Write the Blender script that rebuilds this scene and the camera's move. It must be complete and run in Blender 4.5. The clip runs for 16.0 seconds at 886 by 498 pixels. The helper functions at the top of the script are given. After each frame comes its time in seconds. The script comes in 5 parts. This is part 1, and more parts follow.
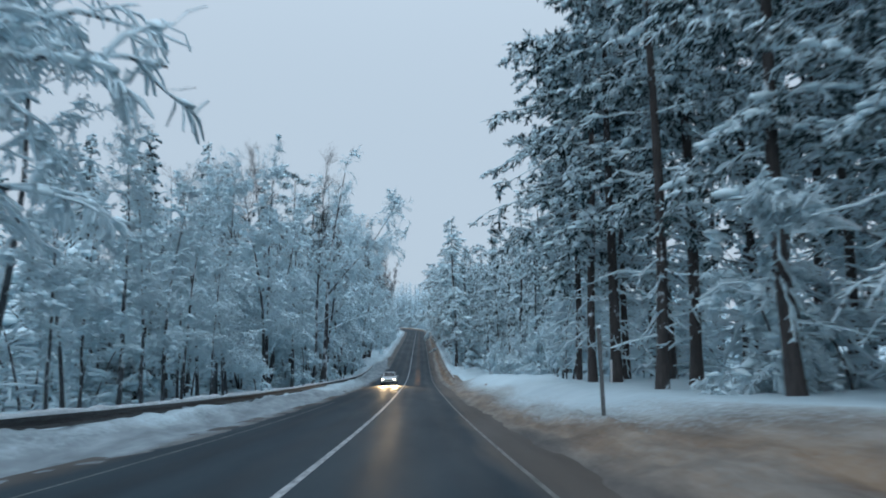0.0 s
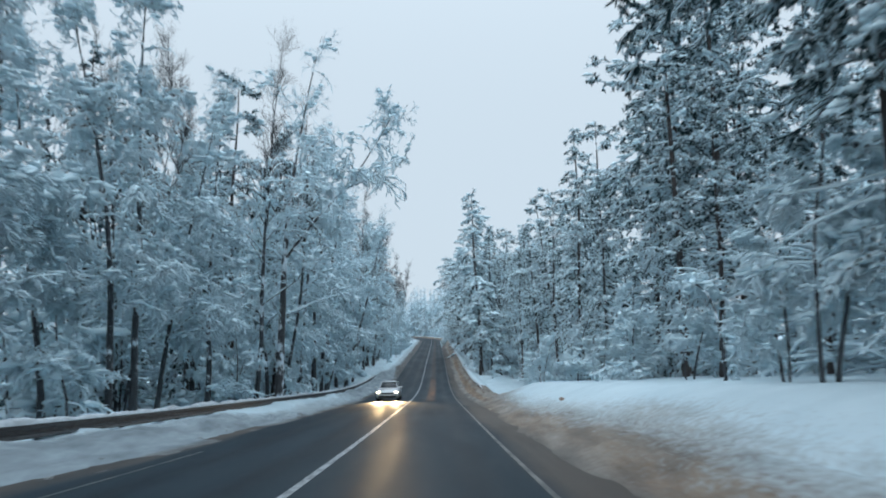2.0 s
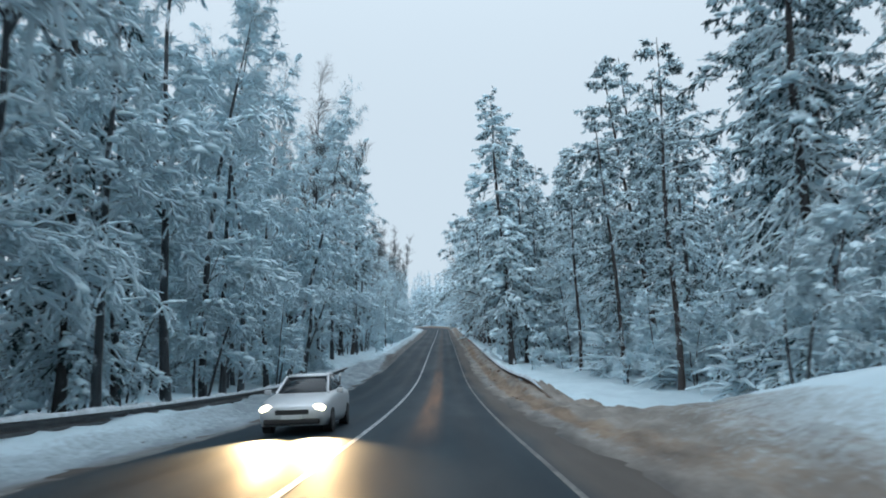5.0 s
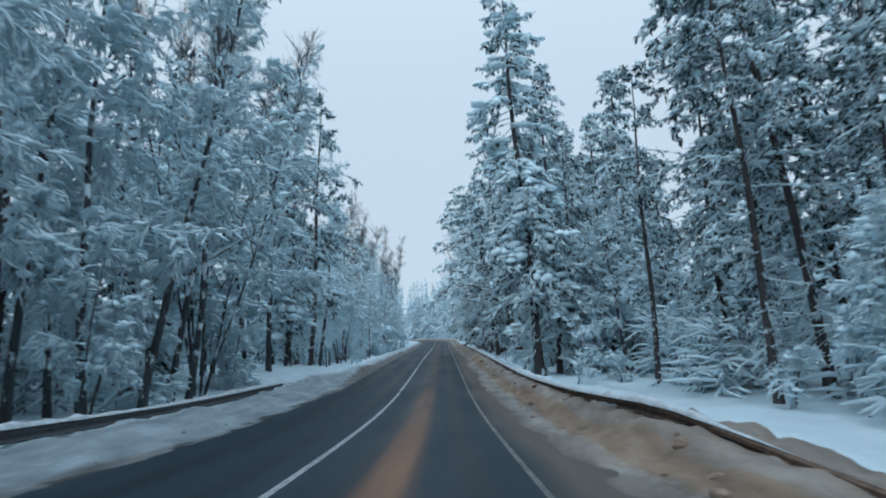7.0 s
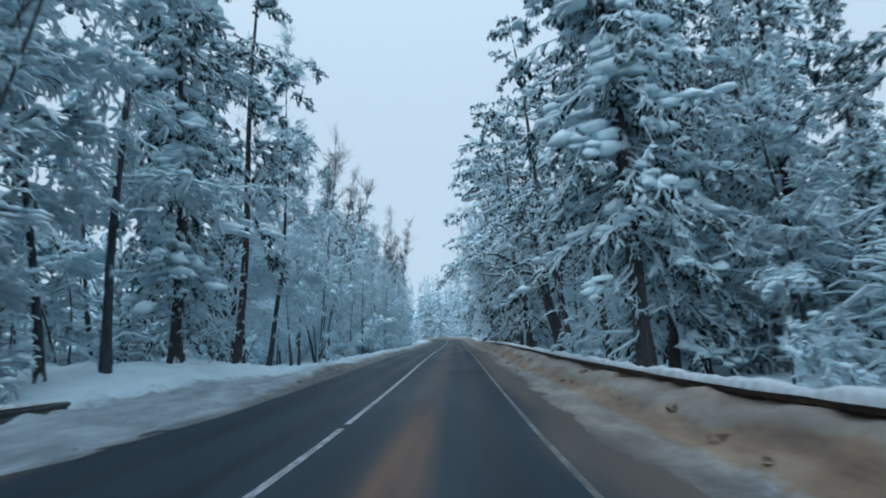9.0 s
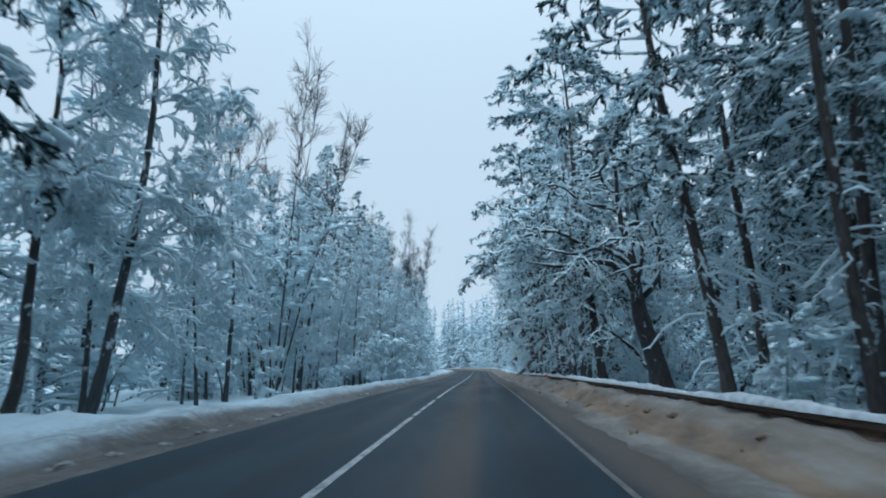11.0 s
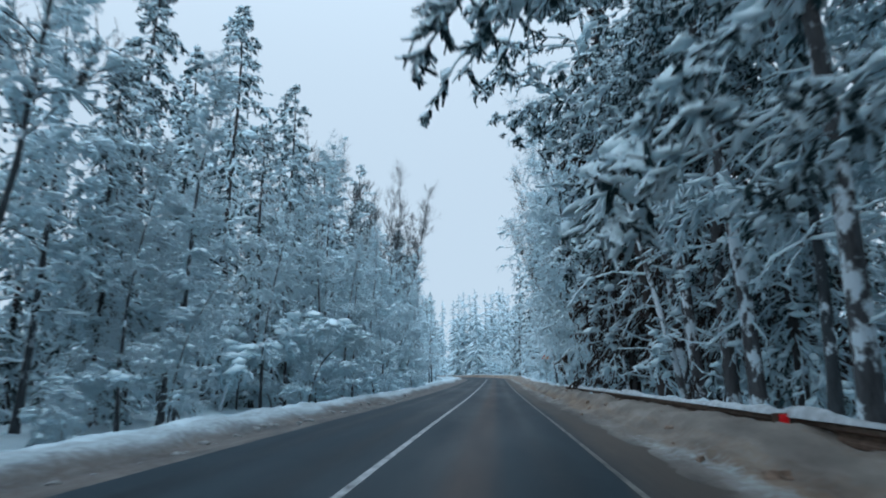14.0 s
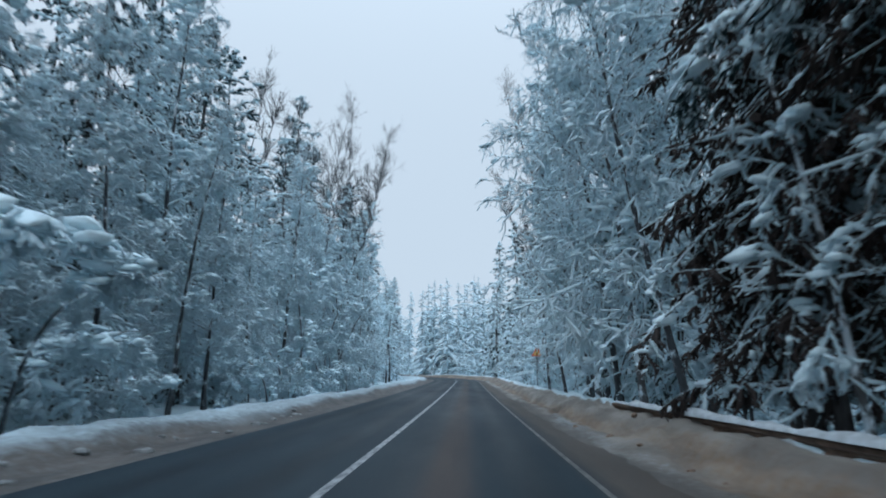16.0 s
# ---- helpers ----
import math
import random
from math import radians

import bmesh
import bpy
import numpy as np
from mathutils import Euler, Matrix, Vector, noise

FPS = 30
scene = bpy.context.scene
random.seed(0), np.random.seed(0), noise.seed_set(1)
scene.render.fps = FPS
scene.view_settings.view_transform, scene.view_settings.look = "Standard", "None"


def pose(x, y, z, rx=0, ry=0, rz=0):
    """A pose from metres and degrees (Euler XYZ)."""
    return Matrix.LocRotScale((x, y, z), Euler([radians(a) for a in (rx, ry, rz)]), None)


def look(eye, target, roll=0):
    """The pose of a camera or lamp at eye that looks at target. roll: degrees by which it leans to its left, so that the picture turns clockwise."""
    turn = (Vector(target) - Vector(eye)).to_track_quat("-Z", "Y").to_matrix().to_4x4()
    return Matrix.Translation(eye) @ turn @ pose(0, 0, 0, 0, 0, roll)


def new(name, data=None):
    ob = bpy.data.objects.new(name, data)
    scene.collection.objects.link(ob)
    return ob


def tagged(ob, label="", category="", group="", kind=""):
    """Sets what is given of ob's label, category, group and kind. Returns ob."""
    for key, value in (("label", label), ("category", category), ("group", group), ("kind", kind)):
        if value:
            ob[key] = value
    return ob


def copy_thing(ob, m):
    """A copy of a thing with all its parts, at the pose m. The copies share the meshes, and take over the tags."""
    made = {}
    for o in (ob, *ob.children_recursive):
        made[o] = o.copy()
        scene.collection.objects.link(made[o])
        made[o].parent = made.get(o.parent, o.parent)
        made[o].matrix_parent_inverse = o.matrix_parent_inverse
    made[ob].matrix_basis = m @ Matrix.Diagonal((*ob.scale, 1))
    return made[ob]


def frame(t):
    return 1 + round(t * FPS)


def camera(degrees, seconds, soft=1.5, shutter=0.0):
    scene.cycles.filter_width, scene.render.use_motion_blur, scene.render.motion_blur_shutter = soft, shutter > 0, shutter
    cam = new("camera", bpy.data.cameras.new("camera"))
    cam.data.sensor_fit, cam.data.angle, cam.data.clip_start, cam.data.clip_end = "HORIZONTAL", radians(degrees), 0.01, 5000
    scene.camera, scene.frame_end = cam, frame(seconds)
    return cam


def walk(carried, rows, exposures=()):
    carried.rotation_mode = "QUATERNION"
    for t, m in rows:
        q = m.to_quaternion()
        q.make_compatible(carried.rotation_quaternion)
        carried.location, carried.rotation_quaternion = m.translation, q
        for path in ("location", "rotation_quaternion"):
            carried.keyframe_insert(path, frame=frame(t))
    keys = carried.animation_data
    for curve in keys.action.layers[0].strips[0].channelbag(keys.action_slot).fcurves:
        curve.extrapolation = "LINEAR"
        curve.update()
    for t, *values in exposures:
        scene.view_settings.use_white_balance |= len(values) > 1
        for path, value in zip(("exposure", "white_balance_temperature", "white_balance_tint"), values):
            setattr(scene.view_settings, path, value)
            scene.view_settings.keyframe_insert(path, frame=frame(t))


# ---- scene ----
# ======================= camera =======================
cam = camera(67.2, 16.0, soft=1.9, shutter=0.35)
PATH = [
    (0.0, pose(1.75, 0.00, 1.414, 96.90, -0.00, -1.95)),
    (0.5, pose(1.98, 6.69, 0.859, 97.10, 0.13, -1.33)),
    (1.0, pose(1.99, 13.30, 0.340, 97.20, 0.50, -1.08)),
    (1.5, pose(1.99, 19.77, -0.140, 97.60, 0.86, -0.74)),
    (2.0, pose(1.98, 25.92, -0.571, 98.00, 0.84, -0.54)),
    (2.5, pose(1.97, 31.95, -0.971, 98.10, 0.61, -0.36)),
    (3.0, pose(1.86, 38.00, -1.351, 97.80, 0.51, -0.38)),
    (3.5, pose(1.95, 43.90, -1.703, 97.60, 0.71, -0.35)),
    (4.0, pose(1.93, 49.72, -2.030, 97.20, 1.33, -0.48)),
    (6.5, pose(2.24, 77.76, -3.541, 98.80, 2.60, 0.68)),
    (7.0, pose(2.32, 83.33, -3.797, 99.00, 2.58, 0.07)),
    (7.5, pose(2.40, 88.80, -4.007, 98.80, 2.46, 0.16)),
    (8.0, pose(2.37, 94.39, -4.177, 98.90, 2.53, 0.47)),
    (8.5, pose(2.34, 99.95, -4.304, 99.00, 2.48, 0.87)),
    (9.0, pose(2.21, 105.61, -4.373, 99.22, 2.74, 1.20)),
    (11.5, pose(1.84, 133.73, -3.793, 102.17, -0.12, 4.09)),
    (12.0, pose(1.87, 139.39, -3.598, 102.17, -0.40, 5.46)),
    (12.5, pose(1.90, 145.10, -3.396, 102.19, -0.36, 6.28)),
    (13.0, pose(1.87, 150.87, -3.200, 101.89, 0.13, 6.38)),
    (13.5, pose(1.84, 156.65, -3.011, 102.08, 0.50, 5.54)),
    (14.0, pose(1.82, 162.38, -2.831, 102.39, 0.51, 4.52)),
    (14.5, pose(1.73, 168.21, -2.656, 102.89, 0.45, 3.80)),
    (15.0, pose(1.71, 173.93, -2.492, 103.09, 0.43, 3.38)),
    (15.5, pose(1.73, 179.71, -2.334, 102.78, -0.39, 2.91)),
    (16.0, pose(1.70, 185.48, -2.183, 102.38, -0.94, 2.08)),
]
EXPOSURES = [(0.0, -0.46, 5550, 8), (0.8, -0.34, 5700, 8), (2.0, -0.18, 5800, 8), (4.0, -0.12, 5850, 8), (6.5, -0.24, 5600, 7), (9.0, -0.27, 5350, 5), (11.5, -0.23, 5350, 5), (12.5, -0.14, 5350, 5), (13.5, -0.18, 5400, 6), (15.0, -0.34, 5550, 8), (16.0, -0.25, 5600, 9)]
walk(cam, PATH, EXPOSURES)

# ======================= light =======================
world = bpy.data.worlds.new("overcast_winter_sky")
scene.world = world
world.use_nodes = True
wn, wl = world.node_tree.nodes, world.node_tree.links
wn.clear()
SUN_EL, SUN_ROT = radians(28), radians(200)
sky = wn.new("ShaderNodeTexSky")
sky.sky_type, sky.sun_disc = "NISHITA", False
sky.sun_elevation, sky.sun_rotation = SUN_EL, SUN_ROT
sky.air_density, sky.dust_density, sky.ozone_density = 1.0, 6.0, 1.0
thin = wn.new("ShaderNodeMixRGB")
thin.inputs[0].default_value = 1.0
thin.blend_type = "MULTIPLY"
thin.inputs[2].default_value = (0.1, 0.1, 0.1, 1)
cloud = wn.new("ShaderNodeMixRGB")          # a closed cloud deck over the clear sky
cloud.inputs[0].default_value = 0.95
cloud.inputs[2].default_value = (0.772, 0.838, 0.857, 1)
wbg = wn.new("ShaderNodeBackground")
wout = wn.new("ShaderNodeOutputWorld")
# an overcast sky: even low down, nearly three times as bright overhead
wco, wsep = wn.new("ShaderNodeTexCoord"), wn.new("ShaderNodeSeparateXYZ")
wl.new(wco.outputs["Generated"], wsep.inputs[0])
wsq, wup = wn.new("ShaderNodeMath"), wn.new("ShaderNodeMath")
wsq.operation, wup.operation = "MULTIPLY", "MULTIPLY_ADD"
wl.new(wsep.outputs["Z"], wsq.inputs[0])
wl.new(wsep.outputs["Z"], wsq.inputs[1])
wqd = wn.new("ShaderNodeMath")
wqd.operation = "MULTIPLY"
wl.new(wsq.outputs[0], wqd.inputs[0])
wl.new(wsq.outputs[0], wqd.inputs[1])
wl.new(wqd.outputs[0], wup.inputs[0])
wup.inputs[1].default_value, wup.inputs[2].default_value = 1.75, 1.02
wl.new(wup.outputs[0], wbg.inputs[1])
wl.new(sky.outputs[0], thin.inputs[1])
wl.new(thin.outputs[0], cloud.inputs[1])
wl.new(cloud.outputs[0], wbg.inputs[0])
wl.new(wbg.outputs[0], wout.inputs[0])

sun = new("sun", bpy.data.lights.new("sun", "SUN"))
sun.data.energy, sun.data.angle, sun.data.color = 0.5, radians(40), (1.0, 0.97, 0.93)
sun.matrix_world = look((0, 0, 50), (0 - 20 * math.sin(SUN_ROT), -20 * math.cos(SUN_ROT), 50 - 20 * math.tan(SUN_EL)))


# ======================= materials =======================
def mat(name, build):
    m = bpy.data.materials.new(name)
    m.use_nodes = True
    nt = m.node_tree
    b = nt.nodes["Principled BSDF"]
    build(nt, nt.nodes, nt.links, b)
    return m


def coords(nt, scale=(1, 1, 1), kind="Object"):
    tc, mp = nt.nodes.new("ShaderNodeTexCoord"), nt.nodes.new("ShaderNodeMapping")
    mp.inputs["Scale"].default_value = scale
    nt.links.new(tc.outputs[kind], mp.inputs[0])
    return mp.outputs[0]


def noise_tex(nt, co, scale, detail=4.0, rough=0.55):
    n = nt.nodes.new("ShaderNodeTexNoise")
    n.inputs["Scale"].default_value, n.inputs["Detail"].default_value, n.inputs["Roughness"].default_value = scale, detail, rough
    nt.links.new(co, n.inputs["Vector"])
    return n.outputs["Fac"]


def ramp(nt, fac, stops):
    r = nt.nodes.new("ShaderNodeValToRGB")
    while len(r.color_ramp.elements) < len(stops):
        r.color_ramp.elements.new(0.5)
    for e, (p, c) in zip(r.color_ramp.elements, stops):
        e.position, e.color = p, (*c, 1) if not isinstance(c, float) else (c, c, c, 1)
    nt.links.new(fac, r.inputs[0])
    return r.outputs[0]


def mix(nt, fac, a, b):
    m = nt.nodes.new("ShaderNodeMixRGB")
    for socket, v in zip(m.inputs, (fac, a, b)):
        if isinstance(v, (int, float)):
            socket.default_value = v
        elif isinstance(v, tuple):
            socket.default_value = (*v, 1)
        else:
            nt.links.new(v, socket)
    return m.outputs[0]


def bump(nt, b, height, strength, distance):
    n = nt.nodes.new("ShaderNodeBump")
    n.inputs["Strength"].default_value, n.inputs["Distance"].default_value = strength, distance
    nt.links.new(height, n.inputs["Height"])
    nt.links.new(n.outputs[0], b.inputs["Normal"])


def calc(nt, op, a, b=0.0, clamp=False):
    m = nt.nodes.new("ShaderNodeMath")
    m.operation, m.use_clamp = op, clamp
    for socket, v in zip(m.inputs, (a, b)):
        if isinstance(v, (int, float)):
            socket.default_value = v
        else:
            nt.links.new(v, socket)
    return m.outputs[0]


def attribute(nt, name):
    a = nt.nodes.new("ShaderNodeAttribute")
    a.attribute_name = name
    return a.outputs["Fac"]


def b_snow(nt, N, L, b):
    co = coords(nt)
    n1, n2 = noise_tex(nt, co, 0.7), noise_tex(nt, co, 9.0, 6)
    c = ramp(nt, n1, [(0.3, (0.72, 0.88, 0.955)), (0.7, (0.79, 0.93, 0.98))])
    L.new(c, b.inputs["Base Color"])
    b.inputs["Roughness"].default_value = 0.75
    b.inputs["Specular IOR Level"].default_value = 0.25
    bump(nt, b, n2, 0.5, 0.05)


def b_ground(nt, N, L, b):
    # clean snow away from the road; sand-brown slush and spray where the ploughs throw it
    co = coords(nt)
    n1, n2, n3 = noise_tex(nt, co, 0.6), noise_tex(nt, co, 6.0, 8, 0.65), noise_tex(nt, coords(nt, (1, 0.25, 1)), 1.6, 6, 0.6)
    clean = ramp(nt, n1, [(0.3, (0.52, 0.64, 0.70)), (0.7, (0.61, 0.73, 0.79))])
    tan = ramp(nt, n3, [(0.25, (0.125, 0.110, 0.096)), (0.5, (0.208, 0.187, 0.165)), (0.75, (0.34, 0.315, 0.285))])
    brown = ramp(nt, n3, [(0.28, (0.085, 0.060, 0.046)), (0.5, (0.195, 0.138, 0.093)), (0.75, (0.315, 0.245, 0.18))])
    o = calc(nt, "ADD", attribute(nt, "ochre"), calc(nt, "MULTIPLY", calc(nt, "SUBTRACT", n2, 0.5), 1.1))
    dirt = mix(nt, ramp(nt, o, [(0.3, 0.0), (0.8, 1.0)]), tan, brown)
    grey = ramp(nt, n3, [(0.3, (0.155, 0.187, 0.208)), (0.7, (0.36, 0.422, 0.462))])
    d = calc(nt, "ADD", attribute(nt, "dirt"), calc(nt, "MULTIPLY", calc(nt, "SUBTRACT", n2, 0.5), 0.9))
    g = calc(nt, "ADD", attribute(nt, "slush"), calc(nt, "MULTIPLY", calc(nt, "SUBTRACT", n2, 0.5), 0.9))
    c = mix(nt, ramp(nt, g, [(0.25, 0.0), (0.75, 1.0)]), clean, grey)
    c = mix(nt, ramp(nt, d, [(0.25, 0.0), (0.8, 1.0)]), c, dirt)
    w = calc(nt, "ADD", attribute(nt, "wet"), calc(nt, "MULTIPLY", calc(nt, "SUBTRACT", n2, 0.5), 0.8))
    c = mix(nt, ramp(nt, w, [(0.15, 0.0), (0.95, 1.0)]), c, ramp(nt, n3, [(0.3, (0.052, 0.050, 0.049)), (0.7, (0.15, 0.132, 0.118))]))
    L.new(c, b.inputs["Base Color"])
    b.inputs["Roughness"].default_value = 0.7
    b.inputs["Specular IOR Level"].default_value = 0.3
    bump(nt, b, n2, 0.3, 0.06)


def b_asphalt(nt, N, L, b):
    # wet asphalt: dark wheel tracks, paler salt film between them, headlight reflection painted orange in the right
    # lane
    co = coords(nt)
    long_co = coords(nt, (1, 0.06, 1))
    n1, n2, n3 = noise_tex(nt, co, 60.0, 3), noise_tex(nt, long_co, 1.3, 6, 0.6), noise_tex(nt, coords(nt, (1, 0.15, 1)), 0.5, 4)
    track, orange, edge = attribute(nt, "track"), attribute(nt, "orange"), attribute(nt, "edge")
    film = ramp(nt, n2, [(0.25, (0.010, 0.020, 0.030)), (0.75, (0.021, 0.037, 0.050))])
    wet = ramp(nt, n2, [(0.3, (0.004, 0.009, 0.015)), (0.8, (0.009, 0.017, 0.025))])
    c = mix(nt, track, film, wet)
    e = calc(nt, "ADD", edge, calc(nt, "MULTIPLY", calc(nt, "SUBTRACT", n2, 0.5), 0.8))
    c = mix(nt, ramp(nt, e, [(0.3, 0.0), (0.9, 1.0)]), c, mix(nt, n2, (0.060, 0.050, 0.043), (0.15, 0.125, 0.104)))
    # reflection of the driver's own headlights, put into the colour
    s = calc(nt, "MULTIPLY", orange, ramp(nt, n2, [(0.3, 0.35), (0.7, 1.0)]))
    c = mix(nt, s, c, (0.33, 0.165, 0.075))
    c = mix(nt, calc(nt, "MULTIPLY", n1, 0.25), c, (0.030, 0.047, 0.063))
    L.new(c, b.inputs["Base Color"])
    r = mix(nt, track, ramp(nt, n3, [(0.3, 0.56), (0.7, 0.68)]), ramp(nt, n3, [(0.3, 0.48), (0.7, 0.58)]))
    L.new(mix(nt, s, r, (0.6, 0.6, 0.6)), b.inputs["Roughness"])
    b.inputs["Specular IOR Level"].default_value = 0.15
    bump(nt, b, n1, 0.25, 0.01)


def b_paint(nt, N, L, b):
    co = coords(nt, (1, 0.35, 1))
    n1 = noise_tex(nt, co, 7.0, 6, 0.7)
    L.new(ramp(nt, n1, [(0.36, (0.08, 0.09, 0.10)), (0.52, (0.34, 0.36, 0.38)), (0.8, (0.58, 0.60, 0.62))]), b.inputs["Base Color"])
    b.inputs["Roughness"].default_value = 0.5


def bark(low, high, snow_at):
    def f(nt, N, L, b):
        co = coords(nt, (1, 1, 0.22))
        n1, n2 = noise_tex(nt, co, 9.0, 6, 0.65), noise_tex(nt, coords(nt, (1, 1, 0.6)), 1.7, 5, 0.6)
        c = ramp(nt, n1, [(0.3, low), (0.7, high)])
        # wind-plastered snow clings in patches
        c = mix(nt, ramp(nt, n2, [(snow_at, 0.0), (snow_at + 0.05, 1.0)]), c, (0.72, 0.80, 0.86))
        L.new(c, b.inputs["Base Color"])
        b.inputs["Roughness"].default_value = 0.9
        bump(nt, b, n1, 0.9, 0.04)
    return f


def needles(dark, light, bare_at=0.56):
    def f(nt, N, L, b):
        co = coords(nt)
        n1, n2 = noise_tex(nt, co, 14.0, 4, 0.7), noise_tex(nt, co, 0.9, 3)
        info = N.new("ShaderNodeObjectInfo")
        c = ramp(nt, calc(nt, "ADD", calc(nt, "MULTIPLY", n1, 0.6), calc(nt, "MULTIPLY", n2, 0.4)), [(0.35, dark), (0.65, light)])
        c = mix(nt, calc(nt, "MULTIPLY", info.outputs["Random"], 0.35), c, tuple(v * 0.6 for v in dark))
        # broken snow: patches cling among the needles, needles poke through the cover
        n3 = noise_tex(nt, co, 6.5, 5, 0.62)
        cover = ramp(nt, n3, [(bare_at, 0.0), (bare_at + 0.07, 1.0)])
        c = mix(nt, cover, c, (0.74, 0.895, 0.97))
        L.new(c, b.inputs["Base Color"])
        b.inputs["Roughness"].default_value = 0.85
        b.inputs["Specular IOR Level"].default_value = 0.2
        bump(nt, b, n1, 1.0, 0.06)
    return f


def plain(col, rough, metal=0.0, wear=0.15, scale=6.0):
    def f(nt, N, L, b):
        n1 = noise_tex(nt, coords(nt), scale, 5, 0.6)
        L.new(ramp(nt, n1, [(0.3, tuple(v * (1 - wear) for v in col)), (0.7, tuple(min(1, v * (1 + wear)) for v in col))]), b.inputs["Base Color"])
        b.inputs["Roughness"].default_value, b.inputs["Metallic"].default_value = rough, metal
    return f


def glow(col, strength):
    def f(nt, N, L, b):
        b.inputs["Base Color"].default_value = (*col, 1)
        b.inputs["Emission Color"].default_value = (*col, 1)
        b.inputs["Emission Strength"].default_value = strength
    return f


SNOW = mat("snow", b_snow)
# snow on the rails: darker colour stands for shade as well as dirt
SHADED_DIRTY_SNOW = mat("shaded_dirty_snow", plain((0.50, 0.545, 0.58), 0.8, 0.0, 0.3, 5.0))
GROUND = mat("roadside_snow", b_ground)
ASPHALT = mat("wet_asphalt", b_asphalt)
PAINT = mat("worn_road_paint", b_paint)
BARK_DARK = mat("spruce_bark", bark((0.026, 0.026, 0.028), (0.075, 0.072, 0.072), 0.58))
BARK_PINE = mat("pine_bark", bark((0.028, 0.027, 0.029), (0.085, 0.074, 0.070), 0.59))
BARK_PLASTER = mat("wind_plastered_bark", bark((0.034, 0.034, 0.038), (0.10, 0.10, 0.105), 0.505))
OAK_BARK = mat("oak_bark", bark((0.018, 0.018, 0.020), (0.060, 0.057, 0.056), 0.66))
BARK_WHITE = mat("snow_crusted_birch_bark", bark((0.10, 0.105, 0.11), (0.22, 0.225, 0.23), 0.40))
BARK_SNOWY = mat("snow_plastered_bark", bark((0.05, 0.052, 0.055), (0.14, 0.145, 0.15), 0.46))
BARK_GREY = mat("alder_bark", bark((0.024, 0.028, 0.032), (0.075, 0.085, 0.095), 0.555))
TWIG = mat("frosted_twigs", needles((0.042, 0.050, 0.058), (0.095, 0.116, 0.135), 0.425))
BARE_TWIG = mat("bare_twigs", needles((0.060, 0.062, 0.066), (0.13, 0.135, 0.14), 0.60))
SNOW_TWIG = mat("snow_crust_on_twigs", needles((0.036, 0.046, 0.055), (0.082, 0.105, 0.125), 0.2))
NEEDLE_SPRUCE = mat("spruce_needles", needles((0.020, 0.044, 0.052), (0.052, 0.100, 0.108), 0.53))
NEEDLE_DARK = mat("brown_spruce_needles", needles((0.046, 0.039, 0.039), (0.105, 0.086, 0.078), 0.645))
SNOWY_SPRUCE = mat("snowy_spruce_sprays", needles((0.018, 0.044, 0.050), (0.050, 0.102, 0.106), 0.31))
SNOWY_PINE = mat("snowy_pine_sprays", needles((0.021, 0.048, 0.053), (0.058, 0.112, 0.114), 0.32))
NEEDLE_PINE = mat("pine_needles", needles((0.021, 0.046, 0.054), (0.058, 0.108, 0.114), 0.535))
STEEL = mat("weathered_galvanised_steel", plain((0.11, 0.115, 0.12), 0.65, 0.4, 0.3))
RUST = mat("rusty_steel", plain((0.13, 0.085, 0.060), 0.8, 0.2, 0.5))


# ======================= mesh helpers =======================
def mesh_from(name, verts, faces, mats, index=None, smooth=True):
    me = bpy.data.meshes.new(name)
    verts, faces = np.asarray(verts, np.float32), np.asarray(faces, np.int32)
    nf, k = faces.shape
    me.vertices.add(len(verts))
    me.vertices.foreach_set("co", verts.ravel())
    me.loops.add(nf * k)
    me.loops.foreach_set("vertex_index", faces.ravel())
    me.polygons.add(nf)
    me.polygons.foreach_set("loop_start", np.arange(nf, dtype=np.int32) * k)
    if index is not None:
        me.polygons.foreach_set("material_index", np.asarray(index, np.int32))
    me.polygons.foreach_set("use_smooth", np.full(nf, smooth))
    for m in mats:
        me.materials.append(m)
    me.update(calc_edges=True)
    return me


def part_mesh(name, me, parent, label=""):
    ob = new(name, me)
    ob.parent = parent
    if label:
        tagged(ob, label)
    return ob


def part(name, bm, material, parent, label=""):
    me = bpy.data.meshes.new(name)
    bm.to_mesh(me)
    bm.free()
    me.materials.append(material)
    return part_mesh(name, me, parent, label)


def thing(name, label, category, m=None, group="", kind=""):
    ob = new(name)
    ob.empty_display_size = 0.2
    if m is not None:
        ob.matrix_basis = m
    return tagged(ob, label, category, group, kind)


def box_bm(bm, x0, x1, y0, y1, z0, z1, bevel=0.0):
    r = bmesh.ops.create_cube(bm, size=1, matrix=Matrix.Translation(((x0 + x1) / 2, (y0 + y1) / 2, (z0 + z1) / 2)) @ Matrix.Diagonal((x1 - x0, y1 - y0, z1 - z0, 1)))
    if bevel:
        edges = list({e for v in r["verts"] for e in v.link_edges})
        bmesh.ops.bevel(bm, geom=edges, offset=bevel, segments=2, affect="EDGES", profile=0.5)


def tube_bm(bm, p, q, r0, r1, sides=10):
    p, q = Vector(p), Vector(q)
    d = q - p
    m = Matrix.Translation((p + q) / 2) @ d.to_track_quat("Z", "Y").to_matrix().to_4x4()
    bmesh.ops.create_cone(bm, cap_ends=True, segments=sides, radius1=r0, radius2=r1, depth=d.length, matrix=m)


